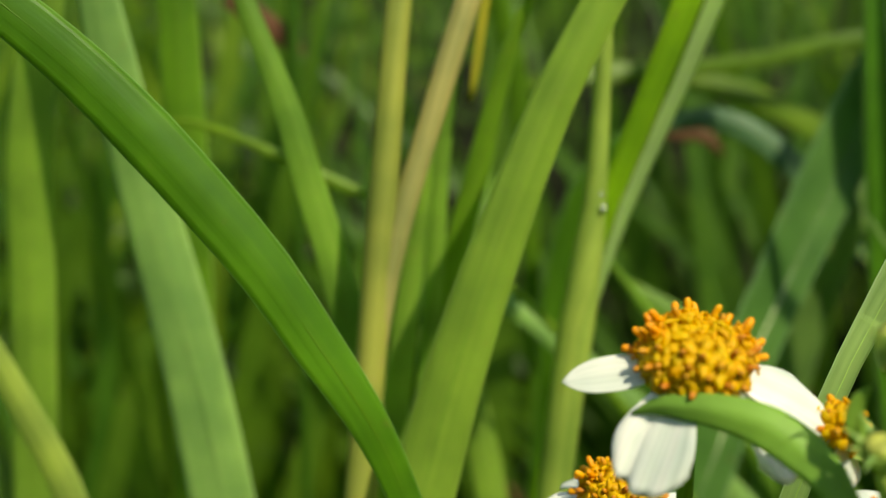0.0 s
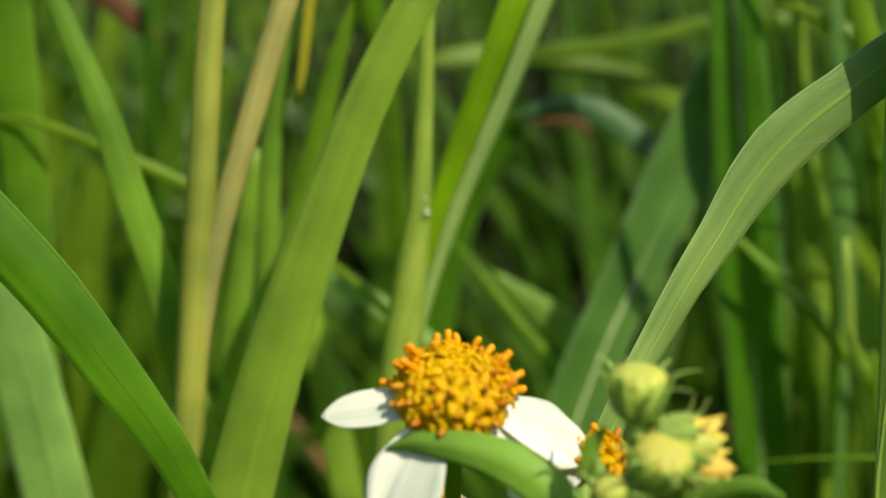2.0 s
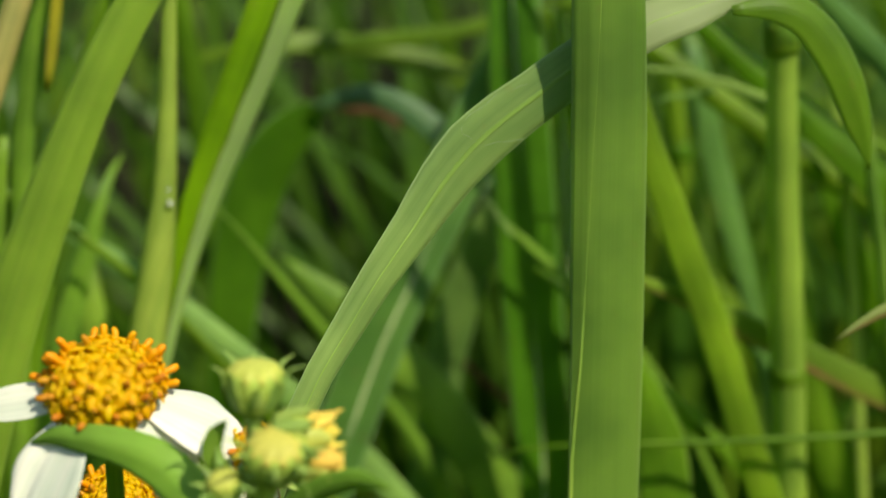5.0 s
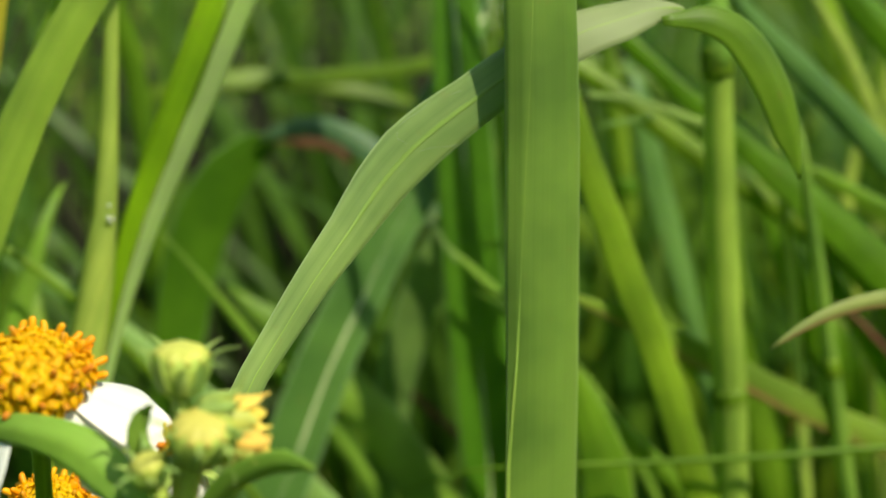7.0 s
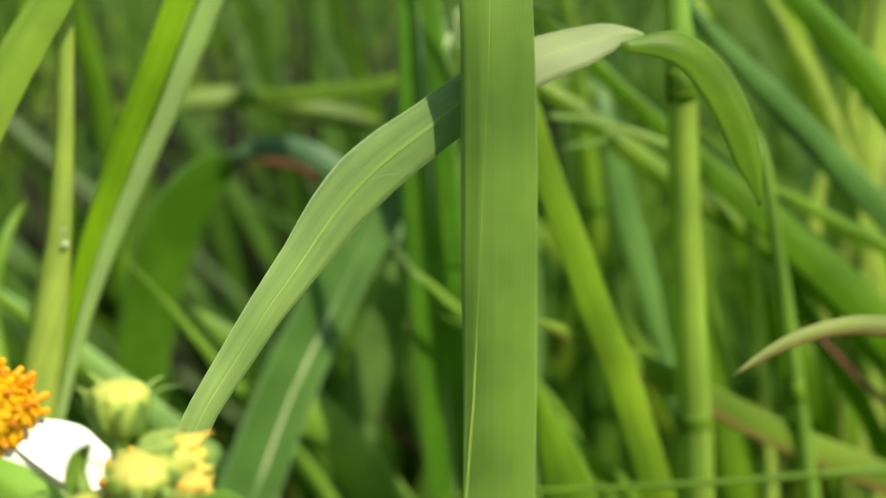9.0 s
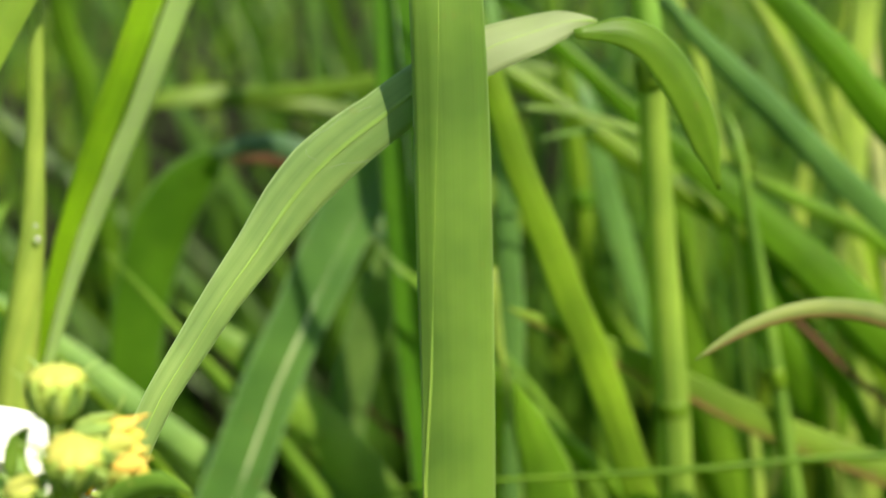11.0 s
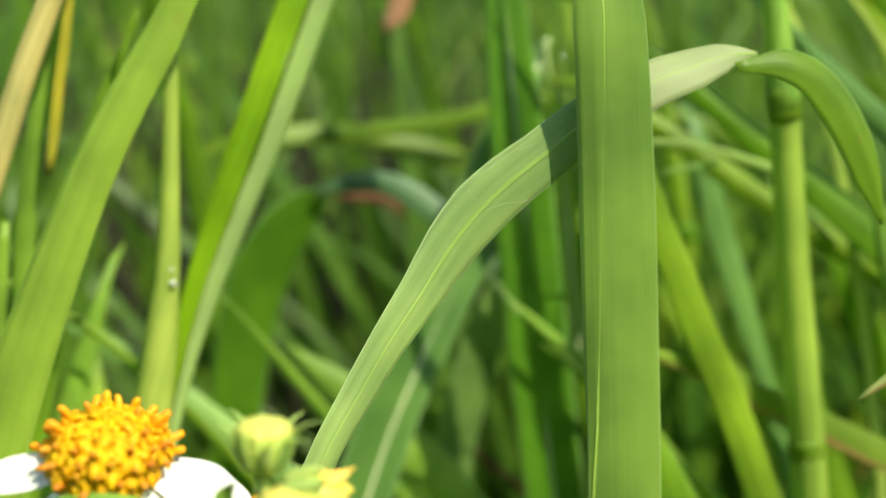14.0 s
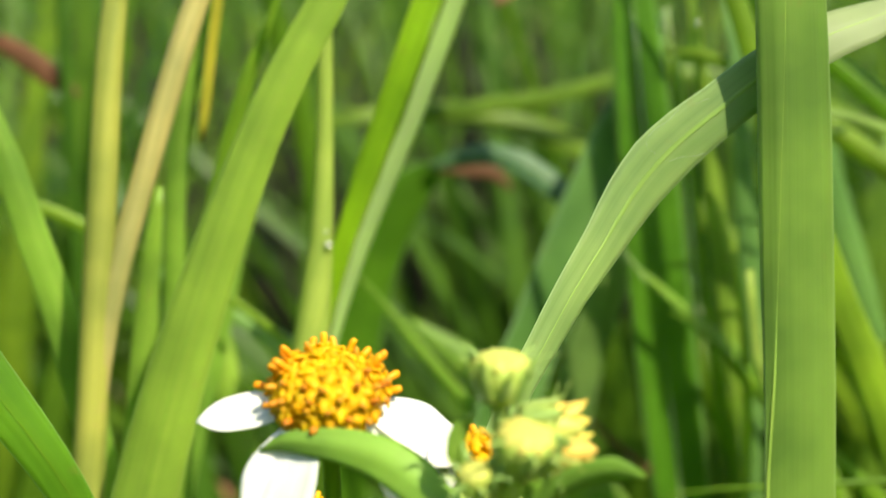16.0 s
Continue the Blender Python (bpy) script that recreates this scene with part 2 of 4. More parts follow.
def spline(points, step):
    """A smooth curve through points, even where they lie unevenly, with a parameter 0 to len-1 for each sample."""
    pts = [Vector(p) for p in points]
    gaps = [max(1e-4, (b - a).length) for a, b in zip(pts, pts[1:])]
    pace = [(b - a) / d for a, b, d in zip(pts, pts[1:], gaps)]
    tang = [pace[0]] + [(pace[i - 1] * gaps[i] + pace[i] * gaps[i - 1]) / (gaps[i - 1] + gaps[i]) for i in range(1, len(gaps))] + [pace[-1]]
    out = []
    for i, d in enumerate(gaps):
        n = max(2, min(14, int(d / step) + 1))
        for k in range(n):
            u = k / n
            q = pts[i] * (2 * u**3 - 3 * u * u + 1) + tang[i] * (d * (u**3 - 2 * u * u + u)) + pts[i + 1] * (3 * u * u - 2 * u**3) + tang[i + 1] * (d * (u**3 - u * u))
            out.append((q, i + u))
    out.append((pts[-1], len(pts) - 1))
    return out


def rooted_path(points, widths, rooted, reach, tip):
    """Runs a traced stretch down to the ground and, if it goes on above, up to a tip. All in mm."""
    pts, ws = [Vector(p) for p in points], list(widths)
    if rooted:
        way, low, spare = (pts[0] - pts[1]).normalized(), pts[0].copy(), []
        for k in range(6):
            way = (way * 0.72 + Vector((0, 0.02, -1)) * 0.42).normalized()
            reach_down = low.z / (6 - k) / max(0.3, -way.z)
            low = low + way * min(reach_down, 90)
            spare.append(low.copy())
        spare[-1].z = -2
        pts = spare[::-1] + pts
        ws = [ws[0] * f for f in (0.5, 0.62, 0.74, 0.86, 0.95, 1.0)] + ws
    if not tip:
        up = (pts[-1] - pts[-2]).normalized()
        a = pts[-1] + up * reach * 0.55 + Vector((0, 2, -reach * 0.05))
        b = pts[-1] + up * reach + Vector((0, 5, -reach * 0.25))
        pts, ws = pts + [a, b], ws + [ws[-1] * 0.7, 0.1]
    return pts, ws


def lerp_list(vals, s):
    i = min(int(s), len(vals) - 2)
    return vals[i] + (vals[i + 1] - vals[i]) * (s - i)


def ribbon(pts, ws, fold, crease, roll, thick=0.22, step=6.0, rib=0.0, waver=0.0, seed=0):
    """A closed leaf body in metres: a folded strip across each sample of the curve. rib: only a narrow strip on the crease."""
    bm = bmesh.new()
    uv, across = bm.loops.layers.uv.new("UVMap"), bm.loops.layers.uv.new("across")
    us = [-1, -0.72, -0.36, 0, 0.36, 0.72, 1]
    samples = spline(pts, step)
    rows, run, last = [], 0.0, samples[0][0]
    for i, (q, s) in enumerate(samples):
        t = (samples[min(i + 1, len(samples) - 1)][0] - samples[max(i - 1, 0)][0]).normalized()
        face = Vector((0.1, -1, 0.08))
        side = t.cross(face)
        side = side.normalized() if side.length > 0.05 else Vector((1, 0, 0))
        if side.x < 0 and abs(t.z) > 0.3 and t.z > 0:
            side = -side
        turn = radians((lerp_list(roll, s) if isinstance(roll, list) else roll) + waver * 8 * math.sin(run * 0.035 + seed))
        side = Matrix.Rotation(turn, 3, t) @ side
        normal = side.cross(t).normalized()
        run += (q - last).length
        last = q
        w = max(0.04, lerp_list(ws, s)) / 2
        mid = lerp_list(crease, s) if isinstance(crease, list) else crease
        top, low = [], []
        for u in us:
            if rib:
                uu, h = mid + u * min(rib / w, 0.5), rib * (0.22 if rib > 0.1 else 0.1) * (1 - u * u)
            else:
                uu = u if not mid else (mid + (1 - mid) * u if u > 0 else mid + (1 + mid) * u)
                h = 0
            bend = fold * w * (abs(uu - mid) - 0.5)
            edge = 0.06 * w * math.sin(run * 0.11 + seed * 2) * abs(u) * waver
            p = q + side * (w * uu) - normal * (bend + edge)
            th = thick * (0.35 + 0.65 * (1 - abs(u))) * min(1, w)
            top.append((bm.verts.new((p + normal * (th * 0.5 + h)) * MM), w * uu, uu))
            low.append((bm.verts.new((p - normal * th * 0.5) * MM), w * uu, uu))
        rows.append((top, low, run))

    def quad(a, b, c, d, ra, rb):
        f = bm.faces.new((a[0], b[0], c[0], d[0]))
        for lp, v, r in zip(f.loops, (a, b, c, d), (ra, ra, rb, rb)):
            lp[uv].uv = (v[1], r)
            lp[across].uv = (v[2] * 0.5 + 0.5, r / rows[-1][2])

    for (t0, l0, r0), (t1, l1, r1) in zip(rows, rows[1:]):
        for k in range(len(us) - 1):
            quad(t0[k], t0[k + 1], t1[k + 1], t1[k], r0, r1)
            quad(l0[k + 1], l0[k], l1[k], l1[k + 1], r0, r1)
        quad(l0[0], t0[0], t1[0], l1[0], r0, r1)
        quad(t0[-1], l0[-1], l1[-1], t1[-1], r0, r1)
    for t, lo, _ in (rows[0], rows[-1]):
        bm.faces.new([v[0] for v in t] + [v[0] for v in reversed(lo)])
    return bm


count = 0
PLANTS = {}


def plant(key, points, label, category="grass"):
    """The thing to which leaves and stems belong: an empty on the soil under it."""
    if key in PLANTS:
        return PLANTS[key]
    ob = tagged(new("grass_tuft"), label, category, "grass tufts")
    PLANTS[key or len(PLANTS) + 1000] = ob
    return ob



def blade(points, widths, mat, label, fold=0.2, crease=0.0, roll=0, reach=60, rooted=True, tip=False, midrib=0.0, rib=None, rev=False, on=""):
    """One grass leaf with its midrib, a tuft of its own or part of one."""
    global count
    count += 1
    if rev:
        points, widths = points[::-1], widths[::-1]
    pts, ws = rooted_path(points, widths, rooted, reach, tip)
    if isinstance(crease, list):
        crease = [crease[0]] * (6 if rooted else 0) + crease + [crease[-1]] * (0 if tip else 2)
    if isinstance(roll, list):
        roll = [roll[0]] * (6 if rooted else 0) + roll + [roll[-1]] * (0 if tip else 2)
    ob = part("blade", ribbon(pts, ws, fold, crease, roll, waver=1.0, seed=count), mat, plant(on, points, label), label if on in PLANTS else "")
    if max(widths) > 1.0:
        part("midrib", ribbon(pts, ws, fold, crease, roll, rib=midrib or 0.09, waver=1.0, seed=count), rib or (RIB if midrib else mat), ob, "pale raised midrib" if midrib and not rib else "")
    return ob


def tube(pts, ws, sides=12, step=6.0):
    """A closed round stem in metres along points in mm; ws are diameters."""
    bm = bmesh.new()
    uv, across = bm.loops.layers.uv.new("UVMap"), bm.loops.layers.uv.new("across")
    samples = spline(pts, step)
    rings, run, last = [], 0.0, samples[0][0]
    for i, (q, s) in enumerate(samples):
        t = (samples[min(i + 1, len(samples) - 1)][0] - samples[max(i - 1, 0)][0]).normalized()
        a = t.cross(Vector((0.02, -1, 0.03))).normalized()
        b = t.cross(a)
        run += (q - last).length
        last = q
        w = max(0.05, lerp_list(ws, s)) / 2
        rings.append(([bm.verts.new((q + (a * math.cos(k * math.tau / sides) + b * math.sin(k * math.tau / sides)) * w) * MM) for k in range(sides)], run, w))
    for (r0, d0, w0), (r1, d1, w1) in zip(rings, rings[1:]):
        for k in range(sides):
            j = (k + 1) % sides
            f = bm.faces.new((r0[k], r0[j], r1[j], r1[k]))
            for lp, (kk, d, w) in zip(f.loops, ((k, d0, w0), (k + 1, d0, w0), (k + 1, d1, w1), (k, d1, w1))):
                lp[uv].uv = (kk * math.tau / sides * w, d)
                lp[across].uv = (0.5, d)
    bm.faces.new(rings[0][0])
    bm.faces.new(rings[-1][0])
    return bm


def stem(points, widths, mat, label, reach=60, rooted=True, on=""):
    pts, ws = rooted_path(points, widths, rooted, reach, False)
    return part("stem", tube(pts, ws), mat, plant(on, points, label), label if on in PLANTS else "")


def node(points, widths, mat, label, on=""):
    """A thickened joint round a stem."""
    return part("node", tube(points, widths, 14, 1.0), mat, PLANTS[on], label)


def trail(points, widths, mat, label, on=""):
    """A dried trail lying on the first blade of a tuft."""
    leaf_part = PLANTS[on].children[0]
    tree = BVHTree.FromPolygons([v.co for v in leaf_part.data.vertices], [p.vertices[:] for p in leaf_part.data.polygons])
    laid = []
    for p in spline(points, 0.3):
        hit = tree.ray_cast(Vector((p[0].x, p[0].y - 25, p[0].z)) * MM, Vector((0, 1, 0)))[0]
        if hit:
            laid.append(hit / MM)
    return part("dried_trail", tube(laid, [widths[0]] * len(laid), 6, 1.0), mat, leaf_part, label)


def droplet(points, widths, mat, label, on=""):
    """A water bead sitting on a leaf."""
    r = widths[0] / 2
    ob = part("water_drop", lathe([(r * math.sin(a * math.pi / 12) + 0.002, -r * math.cos(a * math.pi / 12) * 1.15) for a in range(13)], 20), mat)
    ob.location = Vector(points[0]) * MM
    return tagged(ob, label, "water drop", "water drops")


def lathe(profile, sides=16):
    """A round body about +z from (radius, height) pairs in mm."""
    bm = bmesh.new()
    uv = bm.loops.layers.uv.new("UVMap")
    rings = [[bm.verts.new(Vector((r * math.cos(k * math.tau / sides), r * math.sin(k * math.tau / sides), z)) * MM) for k in range(sides)] for r, z in profile]
    for i, (a, b) in enumerate(zip(rings, rings[1:])):
        for k in range(sides):
            f = bm.faces.new((a[k], a[(k + 1) % sides], b[(k + 1) % sides], b[k]))
            for lp, (kk, ii) in zip(f.loops, ((k, i), (k + 1, i), (k + 1, i + 1), (k, i + 1))):
                lp[uv].uv = (kk / sides * profile[ii][0] * 6.3, profile[ii][1])
    bm.faces.new(rings[0])
    bm.faces.new(rings[-1])
    return bm


# ---- ground and the meadow behind ----
bm = bmesh.new()
rings = [0.05, 0.3, 0.8, 2, 8, 40, 300, 2500]
loops = [[bm.verts.new((r * math.cos(a * math.tau / 32), r * math.sin(a * math.tau / 32) + 0.2, 0)) for a in range(32)] for r in rings]
bm.faces.new(loops[0])
for r0, r1 in zip(loops, loops[1:]):
    for k in range(32):
        bm.faces.new((r0[k], r0[(k + 1) % 32], r1[(k + 1) % 32], r1[k]))
tagged(part("ground", bm, SOIL), "dark moist soil under the grass", "ground", kind="structure")


# Low grass hollow, shade painted into its thatch: middle x, y and half sizes
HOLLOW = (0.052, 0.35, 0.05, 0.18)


def meadow(name, mat, amount, seed, near, far, tall, wide, label, area=None, ring=False):
    """Grass that nobody could count: bent tapering strips rooted in the soil, as one mesh."""
    rnd = random.Random(seed)
    verts, faces, uvs, acr = [], [], [], []
    for _ in range(amount):
        y = near + (far - near) * rnd.random() ** 1.6
        x = 0.06 + (rnd.random() - 0.5) * (0.45 + y * 1.3)
        if ring:
            far_off, round_about = near + (far - near) * rnd.random() ** 0.7, rnd.uniform(0, math.tau)
            x, y = 0.06 + far_off * math.cos(round_about), 0.1 + far_off * math.sin(round_about)
        if area:
            x, y = rnd.uniform(*area[:2]), rnd.uniform(*area[2:])
        h = rnd.uniform(*tall)
        if not area and ((x - HOLLOW[0]) / HOLLOW[2]) ** 2 + ((y - HOLLOW[1]) / HOLLOW[3]) ** 2 < 1:
            continue
        w = rnd.uniform(*wide) / 2
        lean = rnd.gauss(0, 0.16 if ring else 0.35)
        curl = rnd.gauss(0, 0.30) + lean * 0.5
        tip_x = x + h * (lean + curl) * 0.8
        leaning = min(x, tip_x) < HOLLOW[0] + HOLLOW[2] * 0.9 and max(x, tip_x) > HOLLOW[0] - HOLLOW[2] * 0.9
        if not area and h > 0.18 and leaning and abs(y - HOLLOW[1]) < HOLLOW[3]:
            continue
        if ring and h > 0.18 and y < 0.45 and math.hypot(x - 0.06, y - 0.1) < 0.36 + h * (abs(lean) + abs(curl)) * 0.8:
            continue
        back = rnd.uniform(0.0, 0.16)
        yaw = rnd.gauss(0, 0.7)
        sx, sy = math.cos(yaw), math.sin(yaw)
        v0 = len(verts)
        n = 9 if near < 1 and h > 0.18 else 6
        for i in range(n):
            s = i / (n - 1)
            px = x + h * (lean * s + curl * s**3) * 0.8
            py = y + h * back * s * s
            pz = h * (s - 0.35 * abs(curl) * s**3)
            ww = w * (0.6 + 1.2 * s - 1.8 * s**2.4) + 0.0001
            for u in (-1, 0, 1):
                verts.append((px + sx * ww * u, py + sy * ww * u - (0 if u else -0.15 * ww), pz))
        for i in range(n - 1):
            for k in (0, 1):
                a = v0 + i * 3 + k
                faces.append((a, a + 1, a + 4, a + 3))
                for kk, ii in ((k, i), (k + 1, i), (k + 1, i + 1), (k, i + 1)):
                    uvs.append(((kk - 1) * w * 1000, ii / (n - 1) * h * 1000))
                    acr.append((kk * 0.5, ii))
    me = bpy.data.meshes.new(name)
    me.from_pydata(verts, [], faces)
    for lname, vals in (("UVMap", uvs), ("across", acr)):
        layer = me.uv_layers.new(name=lname)
        layer.data.foreach_set("uv", np.array(vals, dtype=np.float32).ravel())
    for f in me.polygons:
        f.use_smooth = True
    me.materials.append(mat)
    return tagged(new(name, me), label, "grass", kind="stuff")


meadow("meadow_grass", FIELD_GREEN, 1500, 3, 0.235, 0.9, (0.22, 0.48), (0.006, 0.012), "dense mid-green meadow grass round the flower")
meadow("meadow_grass_fresh", FIELD_FRESH, 620, 4, 0.24, 0.9, (0.25, 0.5), (0.005, 0.011), "fresh light green meadow grass round the flower")
# The deeper green paints shaded gaps between the lighter grass
meadow("meadow_grass_dark", FIELD_DEEP, 1600, 5, 0.25, 1.2, (0.2, 0.45), (0.006, 0.012), "deep green meadow grass with shade in its colour")
meadow("meadow_grass_dry", STALK_LEAF, 110, 6, 0.28, 1.0, (0.25, 0.5), (0.004, 0.008), "yellowed dry grass among the green")
meadow("low_grass", FIELD_GREEN, 5200, 13, 0.0, 1.3, (0.05, 0.17), (0.004, 0.009), "short green undergrowth close to the soil", ring=True)
meadow("field_grass", FIELD_GREEN, 9000, 10, 0.3, 2.4, (0.2, 0.42), (0.007, 0.014), "wide green meadow all round the flower", ring=True)
meadow("field_grass_fresh", FIELD_FRESH, 3400, 11, 0.32, 2.6, (0.2, 0.45), (0.006, 0.012), "lighter grass scattered through the wide meadow", ring=True)
meadow("field_grass_dark", FIELD_DEEP, 3400, 15, 0.32, 2.6, (0.2, 0.45), (0.006, 0.012), "darker grass scattered through the wide meadow", ring=True)
meadow("tall_grass", FIELD_GREEN, 11000, 16, 1.0, 2.8, (0.6, 1.0), (0.009, 0.018), "tall meadow grass standing all round", ring=True)
meadow("far_grass", FIELD_GREEN, 13000, 7, 2.4, 5.5, (0.7, 1.2), (0.010, 0.022), "far meadow grass under the sun", ring=True)
meadow("far_field_grass", FIELD_GREEN, 12000, 12, 3.6, 13.0, (0.6, 1.1), (0.03, 0.07), "far meadow grass out to the distance", ring=True)
# Dead thatch, coloured near black to paint the shade of the gap
meadow("dead_thatch", THATCH_SHADE, 420, 8, 0, 1, (0.26, 0.46), (0.005, 0.011), "dead thatch with the shade of a grass gap in its colour", (0.0, 0.13, 0.38, 0.56))
# Darker grass here puts the shade round the hollow into colour
meadow("shaded_grass", FIELD_DEEP, 330, 17, 0, 1, (0.26, 0.44), (0.006, 0.012), "deep green grass at the gap edge, shade in its colour", (0.10, 0.17, 0.27, 0.48))
meadow("dead_thatch_brown", LITTER, 14, 9, 0, 1, (0.2, 0.32), (0.004, 0.008), "reddish brown dead leaves in the thatch", (0.04, 0.09, 0.26, 0.34))

# ---- grass blades, traced one by one ----

# The two front blades
blade([(60.9, 104.5, 306.2), (60.7, 104.5, 315.8), (60.4, 104.5, 325.3), (60.1, 104.5, 336.5), (59.7, 104.5, 345.5), (59.3, 104.5, 351.4)], [6.9, 7.0, 7.2, 7.3, 7.1, 6.9], LEAF_FRONT, 'broad upright grey-green grass blade with a creased midline', fold=0.3, crease=[-0.92, -0.74, -0.6, -0.48, -0.36, -0.27], reach=22, roll=-6, midrib=0.13, rib=RIB_GREEN, on='front')
blade([(29.5, 98.5, 304.9), (34.2, 100.0, 316.3), (36.7, 101.5, 320.1), (39.4, 103.0, 324.2), (42.5, 104.6, 328.3), (45.2, 106.0, 332.1), (47.8, 106.8, 335.1), (50.8, 107.3, 337.7), (53.8, 107.5, 339.9), (57.4, 107.7, 342.6), (60.9, 108.0, 344.7), (64.6, 108.5, 346.6), (68.2, 109.2, 347.8), (71.1, 109.8, 348.8), (73.2, 110.2, 349.1), (74.8, 110.5, 349.1)], [2.6, 2.8, 3.2, 3.6, 4.3, 5.1, 5.5, 5.2, 4.8, 4.7, 4.7, 4.6, 4.3, 3.1, 1.5, 0.4], LEAF_BENT, 'pale grey-green grass blade bent over and drooping at its tip', fold=0.1, crease=0, roll=[10, 10, 10, 8, 6, 2, -4, -10, -14, -18, -22, -28, -34, -30, -20, -10], tip=True, midrib=0.2, rib=RIB_SOFT, on='bent')
# The drooping end has its own darker green material
blade([(72.2, 109.0, 347.8), (74.9, 109.8, 348.1), (77.6, 110.2, 348.1), (80.0, 110.5, 347.2), (82.0, 110.8, 345.5), (83.9, 111.0, 343.1), (85.5, 111.3, 340.4), (86.8, 111.6, 337.4), (87.8, 111.9, 334.7), (88.3, 112.0, 332.8)], [0.9, 1.9, 3.3, 3.9, 4.6, 4.7, 4.6, 3.8, 1.7, 0.4], LEAF_DROOP, 'underside of the drooping tip, coloured darker green', fold=0.2, roll=-12, rooted=False, tip=True, on='bent')

# The forked yellow stalk and the blades beside it
stem([(-9.2, 132.0, 293.8), (-8.8, 132.9, 299.9), (-8.0, 133.7, 309.8), (-7.1, 134.6, 322.2), (-6.1, 135.4, 334.5), (-5.1, 136.3, 346.7), (-4.4, 137.1, 352.9), (-3.4, 138.0, 362.1)], [3.8, 3.7, 3.5, 3.5, 3.2, 3.0, 2.8, 2.6], STALK, 'yellowing upright grass stalk with a fork', on='fork', reach=60)
stem([(-8.3, 133.0, 303.6), (-7.2, 134.0, 312.9), (-5.0, 135.0, 323.3), (-2.6, 136.0, 331.3), (0.3, 137.0, 340.6), (2.6, 138.0, 348.0), (4.3, 139.0, 353.0), (7.9, 140.0, 362.4)], [2.5, 2.7, 2.9, 2.7, 2.9, 2.9, 2.8, 2.5], STALK_TAN, 'tan yellowing leaning grass stalk', on='fork', reach=60, rooted=False)
blade([(-2.1, 122.0, 297.0), (-0.7, 122.8, 302.6), (1.9, 123.5, 311.8), (4.7, 124.2, 320.3), (7.8, 125.0, 328.9), (11.2, 125.8, 337.5), (15.1, 126.5, 345.5), (18.7, 127.2, 351.8), (22.7, 128.0, 359.9)], [6.9, 6.7, 6.2, 5.7, 5.1, 4.6, 4.3, 4.0, 2.9], LEAF_FRESH, 'long fresh green grass blade leaning over', fold=0.2, roll=-10, reach=14)
blade([(-6.6, 146.0, 288.7), (-6.0, 146.0, 296.5), (-4.9, 146.0, 306.9), (-3.8, 146.0, 316.5), (-2.6, 146.0, 326.0), (-1.6, 146.0, 332.0)], [3.4, 3.3, 3.1, 2.8, 2.0, 0.9], LEAF_FRESH, 'short upright green grass blade', fold=0.2, tip=True)
blade([(-1.8, 150.0, 305.9), (-1.1, 150.0, 315.8), (-0.7, 150.0, 325.5), (-0.0, 150.0, 333.8), (1.3, 150.0, 342.0), (2.9, 150.0, 350.1), (4.5, 150.0, 358.1)], [2.4, 2.6, 2.6, 2.5, 2.3, 2.2, 1.9], LEAF_FRESH, 'narrow upright green grass blade', fold=0.3, reach=30)
blade([(0.3, 152.0, 311.1), (2.0, 152.0, 319.6), (4.8, 152.0, 330.1), (6.8, 152.0, 338.5), (9.1, 152.0, 346.0), (12.0, 152.0, 352.9), (13.5, 152.0, 356.9)], [3.1, 3.2, 3.1, 2.5, 1.8, 0.8, 0.3], LEAF_GREEN, 'narrow curved green grass blade with a fine tip', fold=0.3, tip=True)
stem([(14.1, 138.0, 301.4), (15.4, 138.2, 311.3), (16.4, 138.4, 318.4), (17.3, 138.6, 325.6), (17.8, 138.9, 333.9), (18.2, 139.1, 343.5), (18.5, 139.3, 353.0), (18.8, 139.5, 361.7)], [4.2, 4.3, 3.8, 2.8, 2.3, 1.8, 1.4, 1.1], STEM_DEW, 'light green grass stem carrying a water drop', on='dew', reach=60)
# The midrib strip here is the shade of the fold, painted dark
blade([(16.8, 146.0, 309.6), (18.4, 146.1, 315.8), (20.9, 146.3, 324.0), (24.2, 146.4, 332.8), (27.4, 146.6, 340.9), (31.0, 146.7, 350.3), (33.8, 146.9, 357.6), (38.0, 147.0, 368.1)], [2.8, 3.4, 4.5, 5.6, 6.2, 6.6, 6.6, 6.0], LEAF_SHEEN_SIDE, 'deeply folded green grass blade with sheen painted on its outer side', on='dew', fold=0.4, crease=0, roll=8, reach=60, midrib=0.2, rib=CREASE_SHADE)
blade([(-9.5, 140.0, 304.4), (-11.1, 140.0, 311.8), (-12.9, 140.0, 319.7), (-15.3, 140.0, 327.5), (-17.4, 140.0, 335.2), (-20.1, 140.0, 342.7), (-22.8, 140.0, 349.6)], [3.9, 4.0, 3.9, 3.7, 3.3, 2.8, 2.2], LEAF_FRESH, 'bright green grass blade leaning away from the stalk', fold=0.25, reach=40)

# Blades at the start of the walk
blade([(3.6, 112.0, 286.6), (-0.2, 111.5, 293.7), (-3.4, 110.9, 300.1), (-5.0, 110.4, 304.2), (-7.3, 109.8, 309.0), (-11.6, 109.3, 315.8), (-16.0, 108.7, 322.7), (-20.9, 108.2, 328.9), (-26.1, 107.6, 335.0), (-31.2, 107.1, 340.4), (-35.7, 106.5, 344.5), (-40.7, 106.0, 348.5)], [2.7, 2.9, 3.2, 3.5, 4.0, 4.8, 5.2, 5.4, 5.5, 5.1, 4.7, 4.0], LEAF_DEEP, 'deep green broad grass blade leaning across the others', fold=0.12, roll=10, reach=60)
